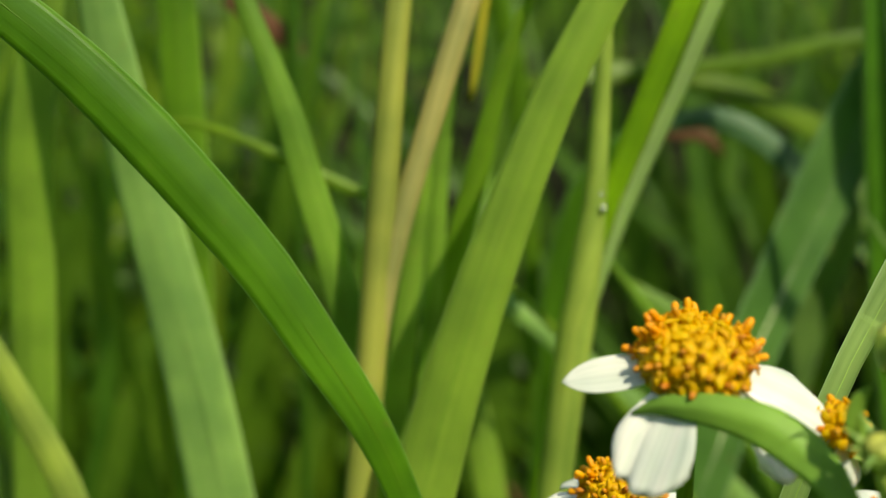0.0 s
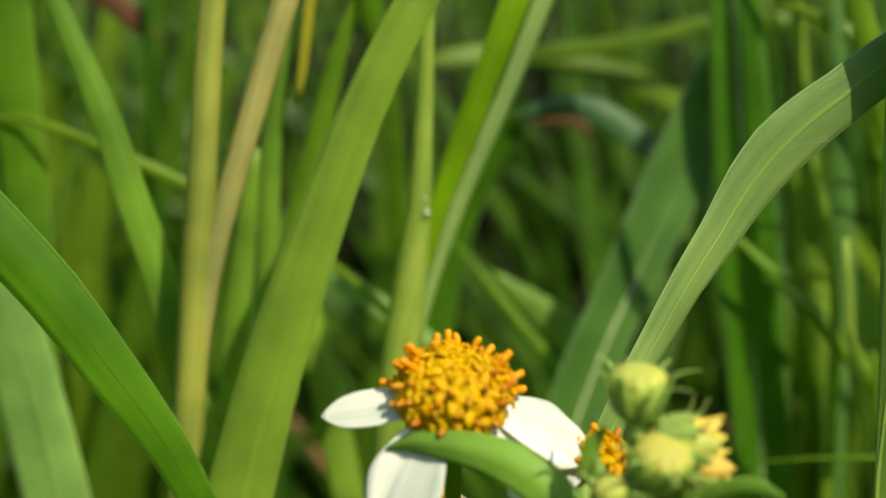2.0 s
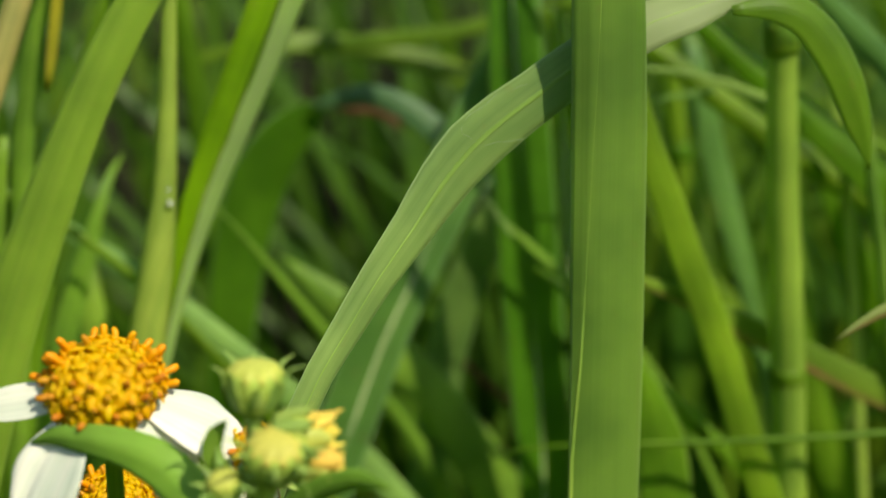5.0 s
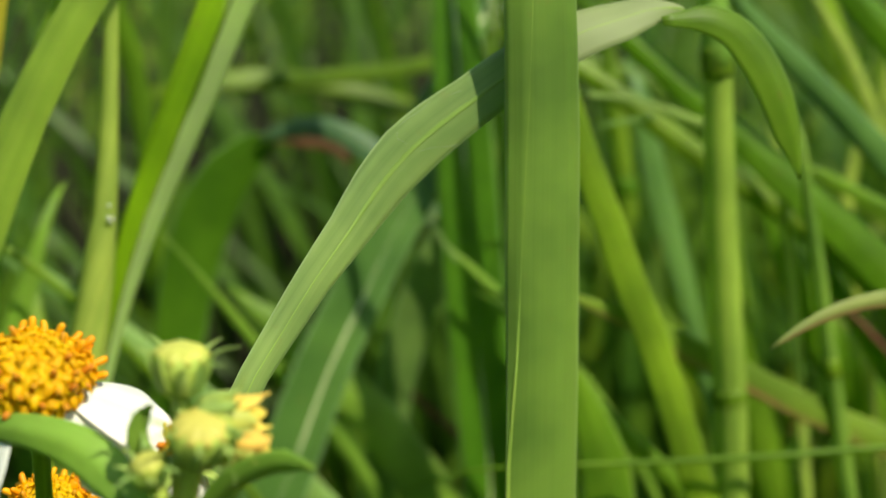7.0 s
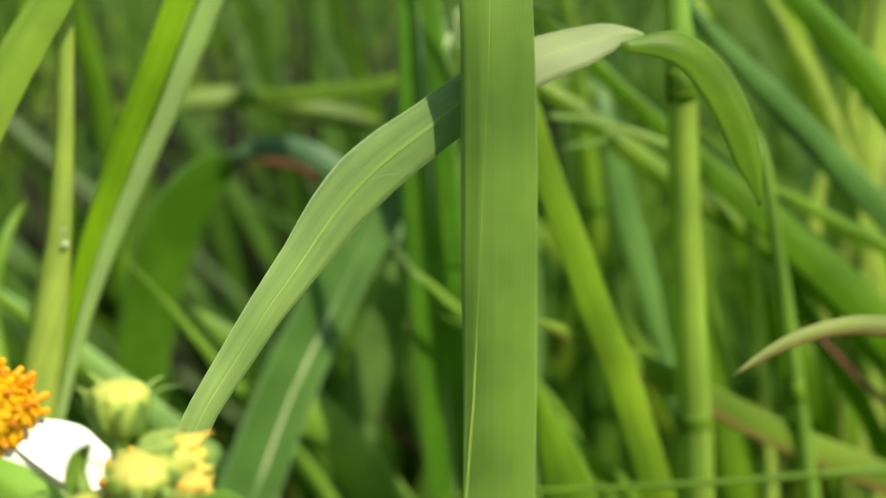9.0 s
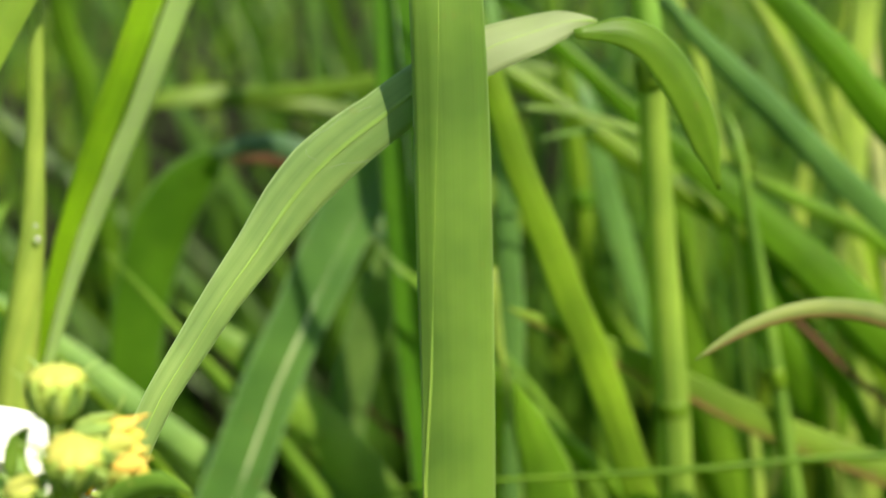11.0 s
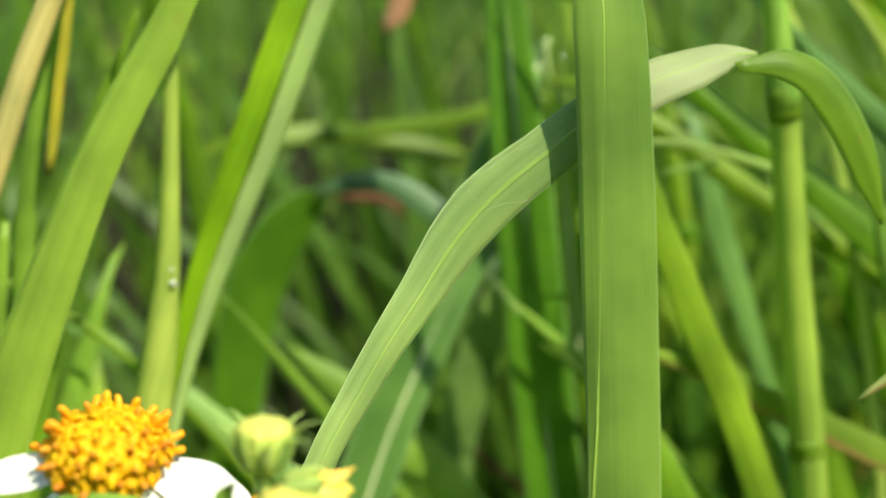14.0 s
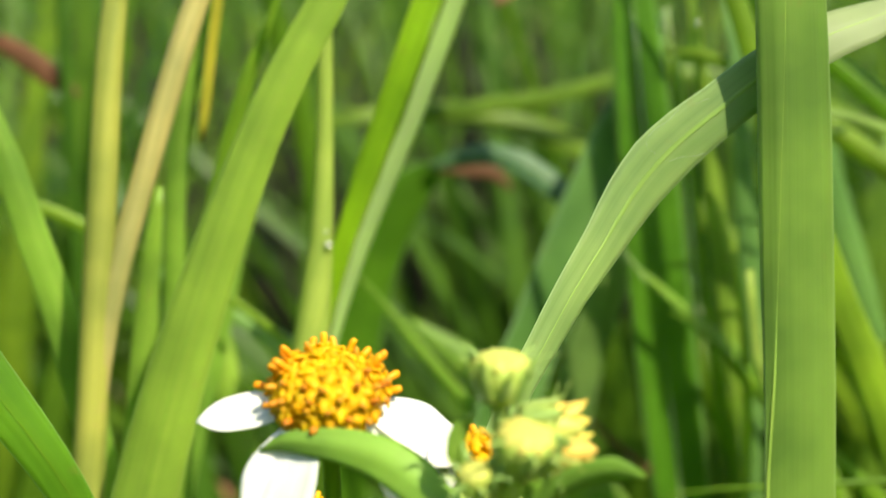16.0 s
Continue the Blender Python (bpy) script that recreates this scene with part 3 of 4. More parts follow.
blade([(-27.2, 150.0, 280.8), (-28.8, 150.0, 289.8), (-31.0, 150.0, 301.7), (-33.5, 150.0, 312.6), (-36.0, 150.0, 322.5), (-38.5, 150.0, 333.0), (-40.5, 150.0, 342.6), (-42.2, 150.0, 352.0)], [8.0, 8.1, 7.7, 7.4, 6.9, 6.4, 5.9, 4.8], LEAF_PALE, 'pale wide grass blade leaning over', fold=0.2, reach=60)
blade([(-57.0, 165.0, 296.2), (-56.6, 165.0, 312.2), (-56.3, 165.0, 327.7), (-55.0, 165.0, 339.1), (-52.9, 165.0, 351.8)], [6.3, 6.5, 6.4, 6.1, 5.3], LEAF_FRESH, 'upright green grass blade with soft edges', fold=0.2, reach=60)
blade([(-46.1, 150.0, 280.8), (-48.7, 150.0, 289.1), (-52.3, 150.0, 296.5), (-55.9, 150.0, 303.9), (-59.7, 150.0, 311.8)], [4.1, 4.2, 4.0, 3.6, 2.8], STALK_LEAF, 'yellow-green blade leaning outwards', fold=0.2, reach=60)
blade([(-35.6, 170.0, 281.4), (-35.6, 170.0, 294.9), (-35.8, 170.0, 327.4), (-36.2, 170.0, 341.4), (-36.6, 170.0, 352.9)], [5.7, 6.0, 6.0, 5.8, 5.4], LEAF_GREEN, 'upright green grass blade standing upright', fold=0.2, reach=60)

# Blades of the middle ground
blade([(20.5, 212.0, 284.8), (21.4, 211.3, 297.1), (23.5, 210.7, 309.3), (26.4, 210.0, 318.7), (30.4, 209.3, 325.5), (34.8, 208.7, 330.1), (37.1, 208.0, 331.6)], [8.0, 9.2, 10.1, 10.4, 9.0, 5.3, 0.8], LEAF_UPRIGHT, 'arched dark green grass leaf with a bluish underside', fold=0.1, roll=0, tip=True, on='arch')
blade([(35.0, 207.0, 331.1), (37.8, 206.2, 332.0), (41.1, 205.4, 333.0), (44.9, 204.7, 333.4), (50.1, 203.9, 331.9), (55.0, 203.1, 328.6), (59.4, 202.3, 324.7), (63.8, 201.6, 319.3), (68.3, 200.8, 313.1), (71.0, 200.0, 309.0)], [0.8, 2.3, 3.3, 3.6, 4.2, 4.4, 4.0, 3.4, 2.3, 0.6], LEAF_DUSK, 'bluish underside of the arched leaf', fold=0.1, roll=0, rooted=False, tip=True, on='arch', midrib=0.12, rib=RIB_GREEN)
blade([(36.6, 172.0, 279.2), (39.9, 173.5, 287.5), (44.0, 175.0, 298.4), (48.5, 176.5, 307.8), (52.7, 178.0, 316.7), (56.6, 179.5, 324.3), (60.9, 181.0, 333.7), (64.1, 182.5, 341.8), (67.4, 184.0, 348.9)], [9.5, 9.0, 8.6, 8.2, 8.6, 9.2, 8.6, 5.8, 3.5], LEAF_TEAL, 'blue-green grass blade with a white midrib', fold=-0.3, crease=0.28, roll=-8, midrib=0.17, reach=12)
blade([(71.0, 176.0, 272.7), (70.2, 176.1, 283.3), (68.6, 176.3, 298.3), (67.1, 176.4, 312.9), (65.6, 176.6, 327.4), (64.4, 176.7, 339.9), (63.4, 176.9, 351.4), (62.6, 177.0, 361.2)], [8.7, 9.3, 9.7, 9.6, 9.2, 8.3, 7.1, 5.8], LEAF_UPRIGHT, 'upright shaded green grass blade with a pale midrib', fold=-0.1, roll=2, midrib=0.11, reach=50)
blade([(81.0, 185.0, 289.4), (78.4, 185.0, 296.0), (76.3, 185.0, 304.2), (74.9, 185.0, 315.1), (73.9, 185.0, 325.8), (72.9, 185.0, 336.3), (71.5, 185.0, 346.8), (70.1, 185.0, 355.3)], [4.2, 4.5, 4.5, 4.1, 3.5, 2.8, 2.1, 0.9], LEAF_GREEN, 'narrow green grass blade with white edge', fold=0.3, midrib=0.2, tip=True)
blade([(81.8, 182.0, 295.6), (79.9, 182.0, 308.2), (77.9, 182.0, 320.7), (76.5, 182.0, 332.9), (75.1, 182.0, 344.0)], [3.2, 3.5, 3.3, 2.8, 2.1], LEAF_FRESH, 'narrow light green grass blade', fold=0.3, reach=60)
blade([(80.2, 171.0, 301.7), (76.7, 171.0, 305.2), (72.4, 171.0, 308.9), (68.2, 171.0, 312.3), (64.8, 171.0, 315.4), (61.6, 171.0, 318.1)], [1.1, 1.4, 1.6, 1.4, 1.0, 0.2], LEAF_FRESH, 'small pointed green leaf lying across a blade', fold=0.2, tip=True)
blade([(95.9, 147.0, 281.6), (92.0, 147.1, 291.8), (88.8, 147.1, 301.1), (85.9, 147.2, 308.6), (82.5, 147.2, 316.1), (79.6, 147.3, 323.5), (77.4, 147.3, 328.6), (75.1, 147.4, 334.3), (73.7, 147.4, 338.6), (72.3, 147.5, 342.8)], [4.46, 4.6, 4.6, 4.6, 4.4, 4.19, 3.98, 3.77, 3.49, 3.08], LEAF_LIME, 'glossy lime green grass blade curving up', fold=0.18, roll=-10, reach=50)
stem([(99.1, 149.0, 283.8), (98.1, 148.5, 292.6), (97.2, 148.0, 300.5), (96.2, 147.5, 308.2), (95.2, 147.0, 315.8), (94.2, 146.5, 323.3), (93.5, 146.0, 329.2), (92.8, 145.5, 334.9), (92.1, 145.0, 341.3), (91.5, 144.5, 346.2)], [4.66, 4.64, 4.63, 4.54, 4.39, 4.17, 4.01, 3.93, 3.85, 3.7], TUBE, 'smooth round green grass culm', on='culm', reach=5)
stem([(91.6, 144.3, 344.1), (91.3, 144.2, 347.6), (90.7, 144.2, 351.8), (90.1, 144.1, 355.9), (89.3, 144.0, 362.0)], [3.9, 3.97, 3.55, 3.14, 2.73], TUBE, 'pale sheath on top of a grass culm', on='culm', rooted=False, reach=60)
blade([(153.4, 152.0, 280.7), (142.9, 152.1, 284.9), (134.3, 152.2, 287.9), (121.6, 152.3, 293.0), (114.6, 152.4, 295.8), (107.0, 152.4, 299.3), (100.8, 152.2, 302.5), (93.8, 151.4, 305.8), (87.9, 150.0, 308.8), (81.8, 149.0, 311.6), (77.6, 148.4, 313.3), (74.5, 148.0, 314.7)], [5.6, 5.2, 4.8, 4.3, 4.2, 4.1, 3.8, 3.7, 3.2, 2.3, 1.5, 0.2], LEAF_BROWNED, 'grass blade with a browned reddish edge', fold=0.15, tip=True, roll=8)
blade([(142.5, 160.0, 315.4), (133.2, 159.7, 324.1), (124.1, 159.4, 331.6), (115.3, 159.1, 339.6), (109.3, 158.9, 344.8), (105.4, 158.6, 348.1), (101.6, 158.3, 351.4), (97.8, 158.0, 355.0)], [4.4, 4.5, 4.5, 4.4, 3.9, 3.5, 2.8, 2.2], LEAF_TEAL, 'blue-green grass blade with a pale lower edge', fold=0.2, roll=10, reach=30)
blade([(149.9, 150.0, 316.3), (139.2, 150.0, 327.5), (130.6, 150.0, 336.0), (124.5, 150.0, 342.0), (118.9, 150.0, 348.0), (114.0, 150.0, 352.3), (110.0, 150.0, 355.9), (105.3, 150.0, 360.2)], [7.0, 6.6, 6.2, 5.7, 5.2, 4.6, 4.0, 3.4], LEAF_DEEP, 'dark green folded grass blade', fold=0.45, reach=30)
blade([(142.7, 168.0, 315.6), (135.0, 168.0, 321.3), (126.9, 168.0, 324.9), (119.7, 168.0, 328.4), (115.2, 168.0, 330.5)], [2.9, 2.7, 2.4, 1.7, 0.5], LEAF_GREEN, 'green blade with pale edge pointing down', fold=0.3, tip=True)
blade([(140.9, 156.0, 299.2), (132.5, 157.1, 307.5), (124.2, 158.2, 315.7), (116.0, 159.4, 323.0), (107.9, 160.5, 329.8), (99.9, 161.6, 336.6), (92.0, 162.8, 342.9), (85.7, 163.9, 348.4), (81.1, 165.0, 352.3)], [6.5, 6.8, 6.6, 6.1, 5.3, 4.4, 3.6, 3.0, 2.0], LEAF_DEEP, 'long green grass blade running down across the stems', fold=0.2, roll=-8, reach=30)
blade([(120.9, 170.0, 318.4), (110.5, 171.2, 325.3), (102.0, 172.4, 330.4), (93.5, 173.6, 336.3), (85.1, 174.8, 342.2), (78.5, 176.0, 346.0)], [4.3, 4.2, 3.9, 3.5, 3.0, 2.3], LEAF_GREEN, 'green grass blade with a pale edge', fold=0.35, reach=12)
blade([(100.0, 162.0, 335.4), (94.1, 161.6, 337.5), (88.3, 161.2, 339.2), (83.4, 160.8, 340.0), (79.3, 160.4, 340.3), (75.5, 160.0, 340.1)], [1.1, 1.0, 0.9, 0.8, 0.7, 0.2], LEAF_PALE, 'thin pale dry leaf tip lying among grass blades', fold=0.1, tip=True, rooted=False)
blade([(90.9, 166.0, 337.2), (88.0, 166.0, 336.7), (84.7, 166.0, 336.2), (82.1, 166.0, 335.5)], [0.8, 0.8, 0.6, 0.2], LEAF_PALE, 'short pale dry leaf tip among grass blades', fold=0.1, tip=True, rooted=False)
blade([(116.0, 116.0, 316.1), (107.1, 115.5, 319.3), (101.9, 115.0, 320.0), (97.3, 114.5, 319.6), (92.8, 114.0, 318.3), (89.6, 113.5, 316.8), (86.8, 113.0, 315.2)], [2.5, 2.4, 2.1, 1.8, 1.4, 0.9, 0.2], LEAF_TAN, 'thin curled leaf tip turning brown', fold=0.2, tip=True)
stem([(118.6, 152.0, 280.1), (116.7, 152.0, 288.1), (114.3, 152.0, 299.6), (112.3, 152.0, 309.1), (110.4, 152.0, 318.5), (108.6, 152.0, 326.2), (107.2, 152.0, 333.8)], [2.5, 2.5, 2.3, 2.2, 2.0, 1.7, 1.2], STEM_DULL, 'thin dark green grass stem', reach=10, on='slim')
stem([(131.5, 140.0, 295.4), (121.7, 141.0, 295.2), (113.0, 142.0, 294.8), (101.9, 143.0, 293.8), (90.9, 144.0, 293.2), (83.7, 145.0, 292.7), (72.8, 146.0, 292.3)], [1.0, 1.0, 1.0, 0.9, 0.9, 0.9, 0.6], FIELD_FRESH, 'thin dull dry stalk lying level', reach=20)
blade([(55.2, 190.0, 271.5), (49.7, 188.6, 280.8), (44.4, 187.1, 287.9), (39.2, 185.7, 294.4), (34.2, 184.3, 300.8), (28.6, 182.9, 308.3), (23.9, 181.4, 314.2), (20.5, 180.0, 318.5)], [2.8, 2.7, 2.5, 2.3, 1.7, 1.1, 0.7, 0.2], LEAF_FRESH, 'thin pointed green grass leaf', fold=0.3, tip=True)
blade([(42.5, 178.0, 279.1), (35.8, 179.3, 285.2), (28.3, 180.7, 291.3), (20.8, 182.0, 297.4), (13.4, 183.3, 303.4), (5.9, 184.7, 308.6), (-0.7, 186.0, 312.8)], [4.2, 4.1, 3.8, 3.7, 3.4, 3.0, 2.5], LEAF_PALE, 'pale grass blade lying aslant', fold=0.15, reach=12)
blade([(62.7, 190.0, 273.9), (57.2, 191.2, 281.5), (50.0, 192.4, 290.0), (42.8, 193.6, 297.5), (35.7, 194.8, 303.1), (29.4, 196.0, 307.7)], [8.4, 8.0, 7.4, 6.4, 3.6, 0.6], LEAF_FRESH, 'broad green grass blade lying low', fold=0.15, tip=True)
blade([(57.7, 196.0, 288.7), (59.2, 196.0, 296.4), (61.6, 196.0, 304.9), (64.0, 196.0, 311.5), (67.3, 196.0, 319.0)], [6.6, 7.2, 7.1, 6.6, 5.2], LEAF_BLUE, 'blue-green grass blade standing upright', fold=0.2, reach=12)
blade([(94.5, 160.0, 285.1), (88.6, 160.0, 290.4), (83.6, 160.0, 294.7), (78.7, 160.0, 299.4), (75.1, 160.0, 303.1), (71.5, 160.0, 307.2)], [2.4, 2.7, 2.7, 2.5, 2.0, 1.4], LEAF_GREEN, 'thin green stem-like leaf', fold=0.3, reach=10)
blade([(77.6, 168.0, 278.2), (77.8, 168.0, 288.5), (77.8, 168.0, 297.0), (77.4, 168.0, 305.4), (76.7, 168.0, 312.1), (75.9, 168.0, 318.7)], [1.5, 1.5, 1.5, 1.4, 1.1, 0.7], LEAF_LIME, 'thin yellowish grass blade low in the tuft', fold=0.2, reach=10)
blade([(82.0, 150.0, 284.4), (80.8, 150.0, 291.4), (78.5, 150.0, 297.7), (76.4, 150.0, 303.1), (75.6, 150.0, 305.4)], [7.5, 6.9, 4.6, 1.6, 0.3], LEAF_GREEN, 'wide light green leaf low in the tuft', fold=0.15, tip=True)
blade([(81.1, 175.0, 296.8), (81.1, 175.0, 307.3), (80.6, 175.0, 316.0), (80.0, 175.0, 324.5), (79.2, 175.0, 334.7)], [3.4, 3.8, 3.7, 3.4, 2.9], LEAF_BLUE, 'shaded grass blade behind the front blade', fold=0.2, reach=40)
stem([(119.3, 215.0, 287.9), (106.2, 216.2, 303.3), (104.2, 217.5, 316.0), (102.2, 218.8, 330.8), (100.2, 220.0, 343.4)], [6.4, 4.3, 4.2, 3.8, 3.2], FIELD_FRESH, 'dull green stem of a tall grass', reach=60, on='tall')
blade([(-5.1, 168.0, 279.2), (-3.5, 168.8, 288.7), (-1.1, 169.6, 298.1), (1.2, 170.4, 306.0), (3.4, 171.2, 313.8), (4.9, 172.0, 319.3)], [3.5, 3.7, 3.7, 3.3, 2.7, 1.6], LEAF_FRESH, 'light green blade low between the stalks', fold=0.2, reach=10)
blade([(7.7, 176.0, 275.7), (6.2, 177.0, 284.0), (4.4, 178.0, 292.4), (2.9, 179.0, 299.9), (1.9, 180.0, 306.6)], [4.7, 4.9, 4.7, 4.0, 3.0], LEAF_FRESH, 'light green blade leaning low in the tuft', fold=0.2, reach=10)

# Background strokes
blade([(85.1, 250.0, 325.9), (73.9, 248.3, 330.9), (64.1, 246.7, 335.7), (54.6, 245.0, 338.7), (44.1, 243.3, 340.6), (33.8, 241.7, 341.3), (24.8, 240.0, 340.3)], [4.7, 5.2, 5.3, 5.0, 4.5, 4.3, 3.3], FIELD_FRESH, 'dull arched leaf lying over the grass', fold=0.1, roll=20, reach=16)
blade([(74.4, 240.0, 346.8), (65.2, 240.0, 344.2), (56.2, 240.0, 342.6), (47.1, 240.0, 341.6), (38.2, 240.0, 340.6)], [2.7, 3.1, 3.4, 3.1, 2.4], FIELD_FRESH, 'dull leaf lying across other leaves', fold=0.1, reach=8)
blade([(16.0, 225.0, 313.6), (14.3, 223.0, 333.4), (12.5, 221.0, 344.5), (10.2, 219.0, 352.3), (8.9, 217.0, 360.8), (8.1, 215.0, 368.2)], [3.5, 3.9, 4.2, 4.1, 3.7, 3.3], FIELD_FRESH, 'dull upright leaf among the grass', fold=0.2, reach=40)
blade([(3.3, 147.0, 337.2), (4.1, 147.0, 342.2), (4.9, 147.0, 348.1), (5.8, 147.0, 353.3), (6.4, 147.0, 357.9)], [0.7, 1.2, 1.2, 1.2, 1.0], STRIP_YELLOW, 'yellow dead leaf strip', fold=0.1, rooted=False, reach=30)
stem([(-25.2, 210.0, 320.4), (-25.4, 210.0, 331.9), (-25.4, 210.0, 343.2), (-25.5, 210.0, 352.6), (-25.6, 210.0, 361.9)], [1.7, 1.9, 2.1, 2.1, 1.9], FIELD_DEEP, 'dark green grass stalk with a dead leaf', reach=40, on='dry')
blade([(-37.0, 212.0, 353.6), (-32.6, 212.0, 351.0), (-28.6, 212.0, 347.9), (-25.5, 212.0, 345.3), (-23.9, 212.0, 344.2)], [2.9, 3.7, 3.9, 2.6, 0.4], LITTER_RED, 'reddish brown dead leaf', fold=0.2, rooted=False, tip=True, on='dry')
blade([(137.3, 190.0, 306.8), (133.8, 190.0, 320.4), (136.2, 190.0, 336.5), (138.7, 190.0, 350.6), (140.2, 190.0, 363.5)], [2.3, 2.7, 3.0, 3.2, 2.8], STALK_LEAF, 'sunlit yellow grass blade', fold=0.2, reach=50)
blade([(149.6, 195.0, 296.6), (148.9, 195.0, 311.7), (145.1, 195.0, 328.6), (142.1, 195.0, 341.2), (140.0, 195.0, 354.6), (138.7, 195.0, 364.0)], [2.2, 2.6, 2.7, 2.5, 2.3, 1.9], STALK_LEAF, 'sunlit pale yellow grass blade', fold=0.2, reach=50)
blade([(141.8, 185.0, 320.8), (140.7, 185.0, 336.6), (141.1, 185.0, 350.4), (141.6, 185.0, 363.0)], [3.7, 4.3, 4.2, 4.0], STALK_LEAF, 'bright yellow-green upright blade', fold=0.2, reach=50)
blade([(134.4, 180.0, 332.3), (129.3, 180.0, 342.1), (124.3, 180.0, 351.8), (120.3, 180.0, 360.5)], [2.7, 3.6, 3.9, 3.5], LEAF_LIME, 'lime green blade in sunlight', fold=0.2, reach=50)
blade([(157.6, 200.0, 273.1), (146.2, 200.0, 284.2), (137.1, 200.0, 295.9), (130.4, 200.0, 307.4), (125.9, 200.0, 317.5)], [7.3, 8.2, 7.5, 6.0, 4.6], LEAF_DEEP, 'dark green blade low among the stems', fold=0.2, reach=18)
blade([(129.3, 200.0, 270.2), (123.7, 200.0, 283.0), (119.7, 200.0, 297.5), (117.3, 200.0, 311.7), (116.0, 200.0, 323.7)], [7.1, 8.1, 7.6, 5.9, 4.3], LEAF_GREEN, 'shaded green blade behind a culm', fold=0.2, reach=18)
blade([(108.5, 190.0, 299.9), (105.4, 190.0, 309.6), (102.3, 190.0, 319.1), (99.3, 190.0, 328.4), (97.3, 190.0, 337.7)], [2.8, 4.1, 4.7, 4.3, 3.3], LEAF_BLUE, 'blue-green blade between the stems', fold=0.2, reach=12)
blade([(48.0, 218.0, 359.4), (50.6, 219.3, 362.5), (52.2, 220.7, 368.6), (54.4, 222.0, 375.8)], [1.0, 4.0, 4.1, 3.1], LITTER, 'faded brown dead leaf tip among the grass', fold=0.2, rooted=False, reach=20, on='faded')

# Sunlit strips, dead leaves and thin blades deeper in the tuft
blade([(108.3, 168.0, 342.1), (107.1, 168.0, 346.2), (105.6, 168.0, 350.6), (103.5, 168.0, 354.7), (101.6, 168.0, 358.6)], [1.7, 1.7, 1.6, 1.5, 1.3], STALK_LEAF, 'thin bright yellow grass blade behind a culm', fold=0.2, reach=30)
blade([(132.3, 176.0, 332.5), (128.9, 176.0, 340.2), (124.9, 176.0, 347.3), (121.1, 176.0, 352.8), (117.3, 176.0, 358.3)], [1.8, 2.2, 2.0, 1.5, 1.0], STALK_LEAF, 'narrow yellow-green grass blade in the sun', fold=0.2, reach=20)
blade([(145.4, 192.0, 320.0), (143.2, 192.0, 331.6), (140.8, 192.0, 339.8), (138.7, 192.0, 348.8), (137.7, 192.0, 358.1), (137.3, 192.0, 363.7)], [2.4, 2.7, 2.9, 2.7, 2.4, 2.0], STALK_LEAF, 'sunlit straw-yellow grass blade', fold=0.2, reach=40)
blade([(154.4, 198.0, 319.2), (151.4, 198.0, 336.3), (149.1, 198.0, 349.0), (148.0, 198.0, 360.6), (147.4, 198.0, 366.4)], [2.8, 3.5, 3.7, 3.4, 2.8], STRAW, 'pale straw-coloured dry grass blade', fold=0.2, reach=40)
blade([(138.1, 160.0, 295.0), (130.8, 160.0, 299.9), (127.2, 160.0, 303.1), (122.7, 160.0, 307.3), (119.4, 160.0, 310.0), (117.6, 160.0, 311.1)], [0.9, 1.1, 1.1, 1.0, 0.6, 0.2], LITTER_RED, 'thin reddish brown dead leaf among grass', fold=0.2, rooted=False, tip=True)
blade([(73.4, 199.0, 277.3), (68.5, 199.0, 281.4), (64.1, 199.0, 285.2), (60.3, 199.0, 289.0), (57.9, 199.0, 291.1)], [0.8, 1.1, 1.1, 0.8, 0.2], LITTER_RED, 'reddish dead leaf lying low in the grass', fold=0.2, rooted=False, tip=True)
blade([(63.7, 170.0, 315.4), (62.3, 170.0, 317.2), (60.6, 170.0, 319.5), (58.9, 170.0, 321.6)], [0.6, 0.6, 0.6, 0.2], LEAF_BENT, 'fine pale grass tip behind the broad blades', fold=0.1, rooted=False, tip=True)
blade([(51.9, 226.0, 325.8), (49.2, 226.0, 329.0), (44.5, 226.0, 329.9), (39.7, 226.0, 330.3), (36.2, 226.0, 330.3)], [1.0, 2.5, 2.9, 2.1, 0.6], LITTER_RED, 'reddish brown dead leaf under an arched leaf', fold=0.15, rooted=False, tip=True)
blade([(-10.5, 166.0, 324.2), (-14.1, 166.0, 325.6), (-17.7, 166.0, 327.4), (-21.2, 166.0, 329.0), (-24.8, 166.0, 330.6)], [1.2, 1.7, 1.8, 1.7, 1.4], LEAF_GREEN, 'low green grass blade crossing behind the stalks', fold=0.25, reach=20)
blade([(77.5, 158.0, 297.9), (76.0, 158.0, 304.3), (75.2, 158.0, 310.6), (74.4, 158.0, 318.5)], [1.0, 1.2, 1.2, 0.9], STALK_LEAF, 'thin yellow leaf edge beside the broad blade', fold=0.2, tip=True)
blade([(136.0, 172.0, 293.7), (130.3, 171.5, 302.1), (124.3, 171.0, 309.9), (119.8, 170.5, 316.2), (118.3, 170.0, 317.7)], [3.3, 3.7, 3.6, 1.8, 0.3], LEAF_DEEP, 'deep green pointed grass blade behind a stem', fold=0.3, tip=True)
blade([(139.4, 163.0, 304.5), (131.9, 163.0, 312.7), (124.6, 163.0, 319.2), (117.5, 163.0, 325.1), (112.2, 163.0, 329.0)], [2.2, 2.6, 2.7, 2.3, 1.8], LEAF_DEEP, 'mid green grass blade running down among the stems', fold=0.25, reach=15)

# Joints, drops and trails
node([(97.3, 148.1, 299.7), (97.1, 148.0, 300.8), (97.0, 147.9, 301.9)], [4.7, 4.77, 4.7], LEAF_GREEN, 'darker joint ring on the culm', on='culm')
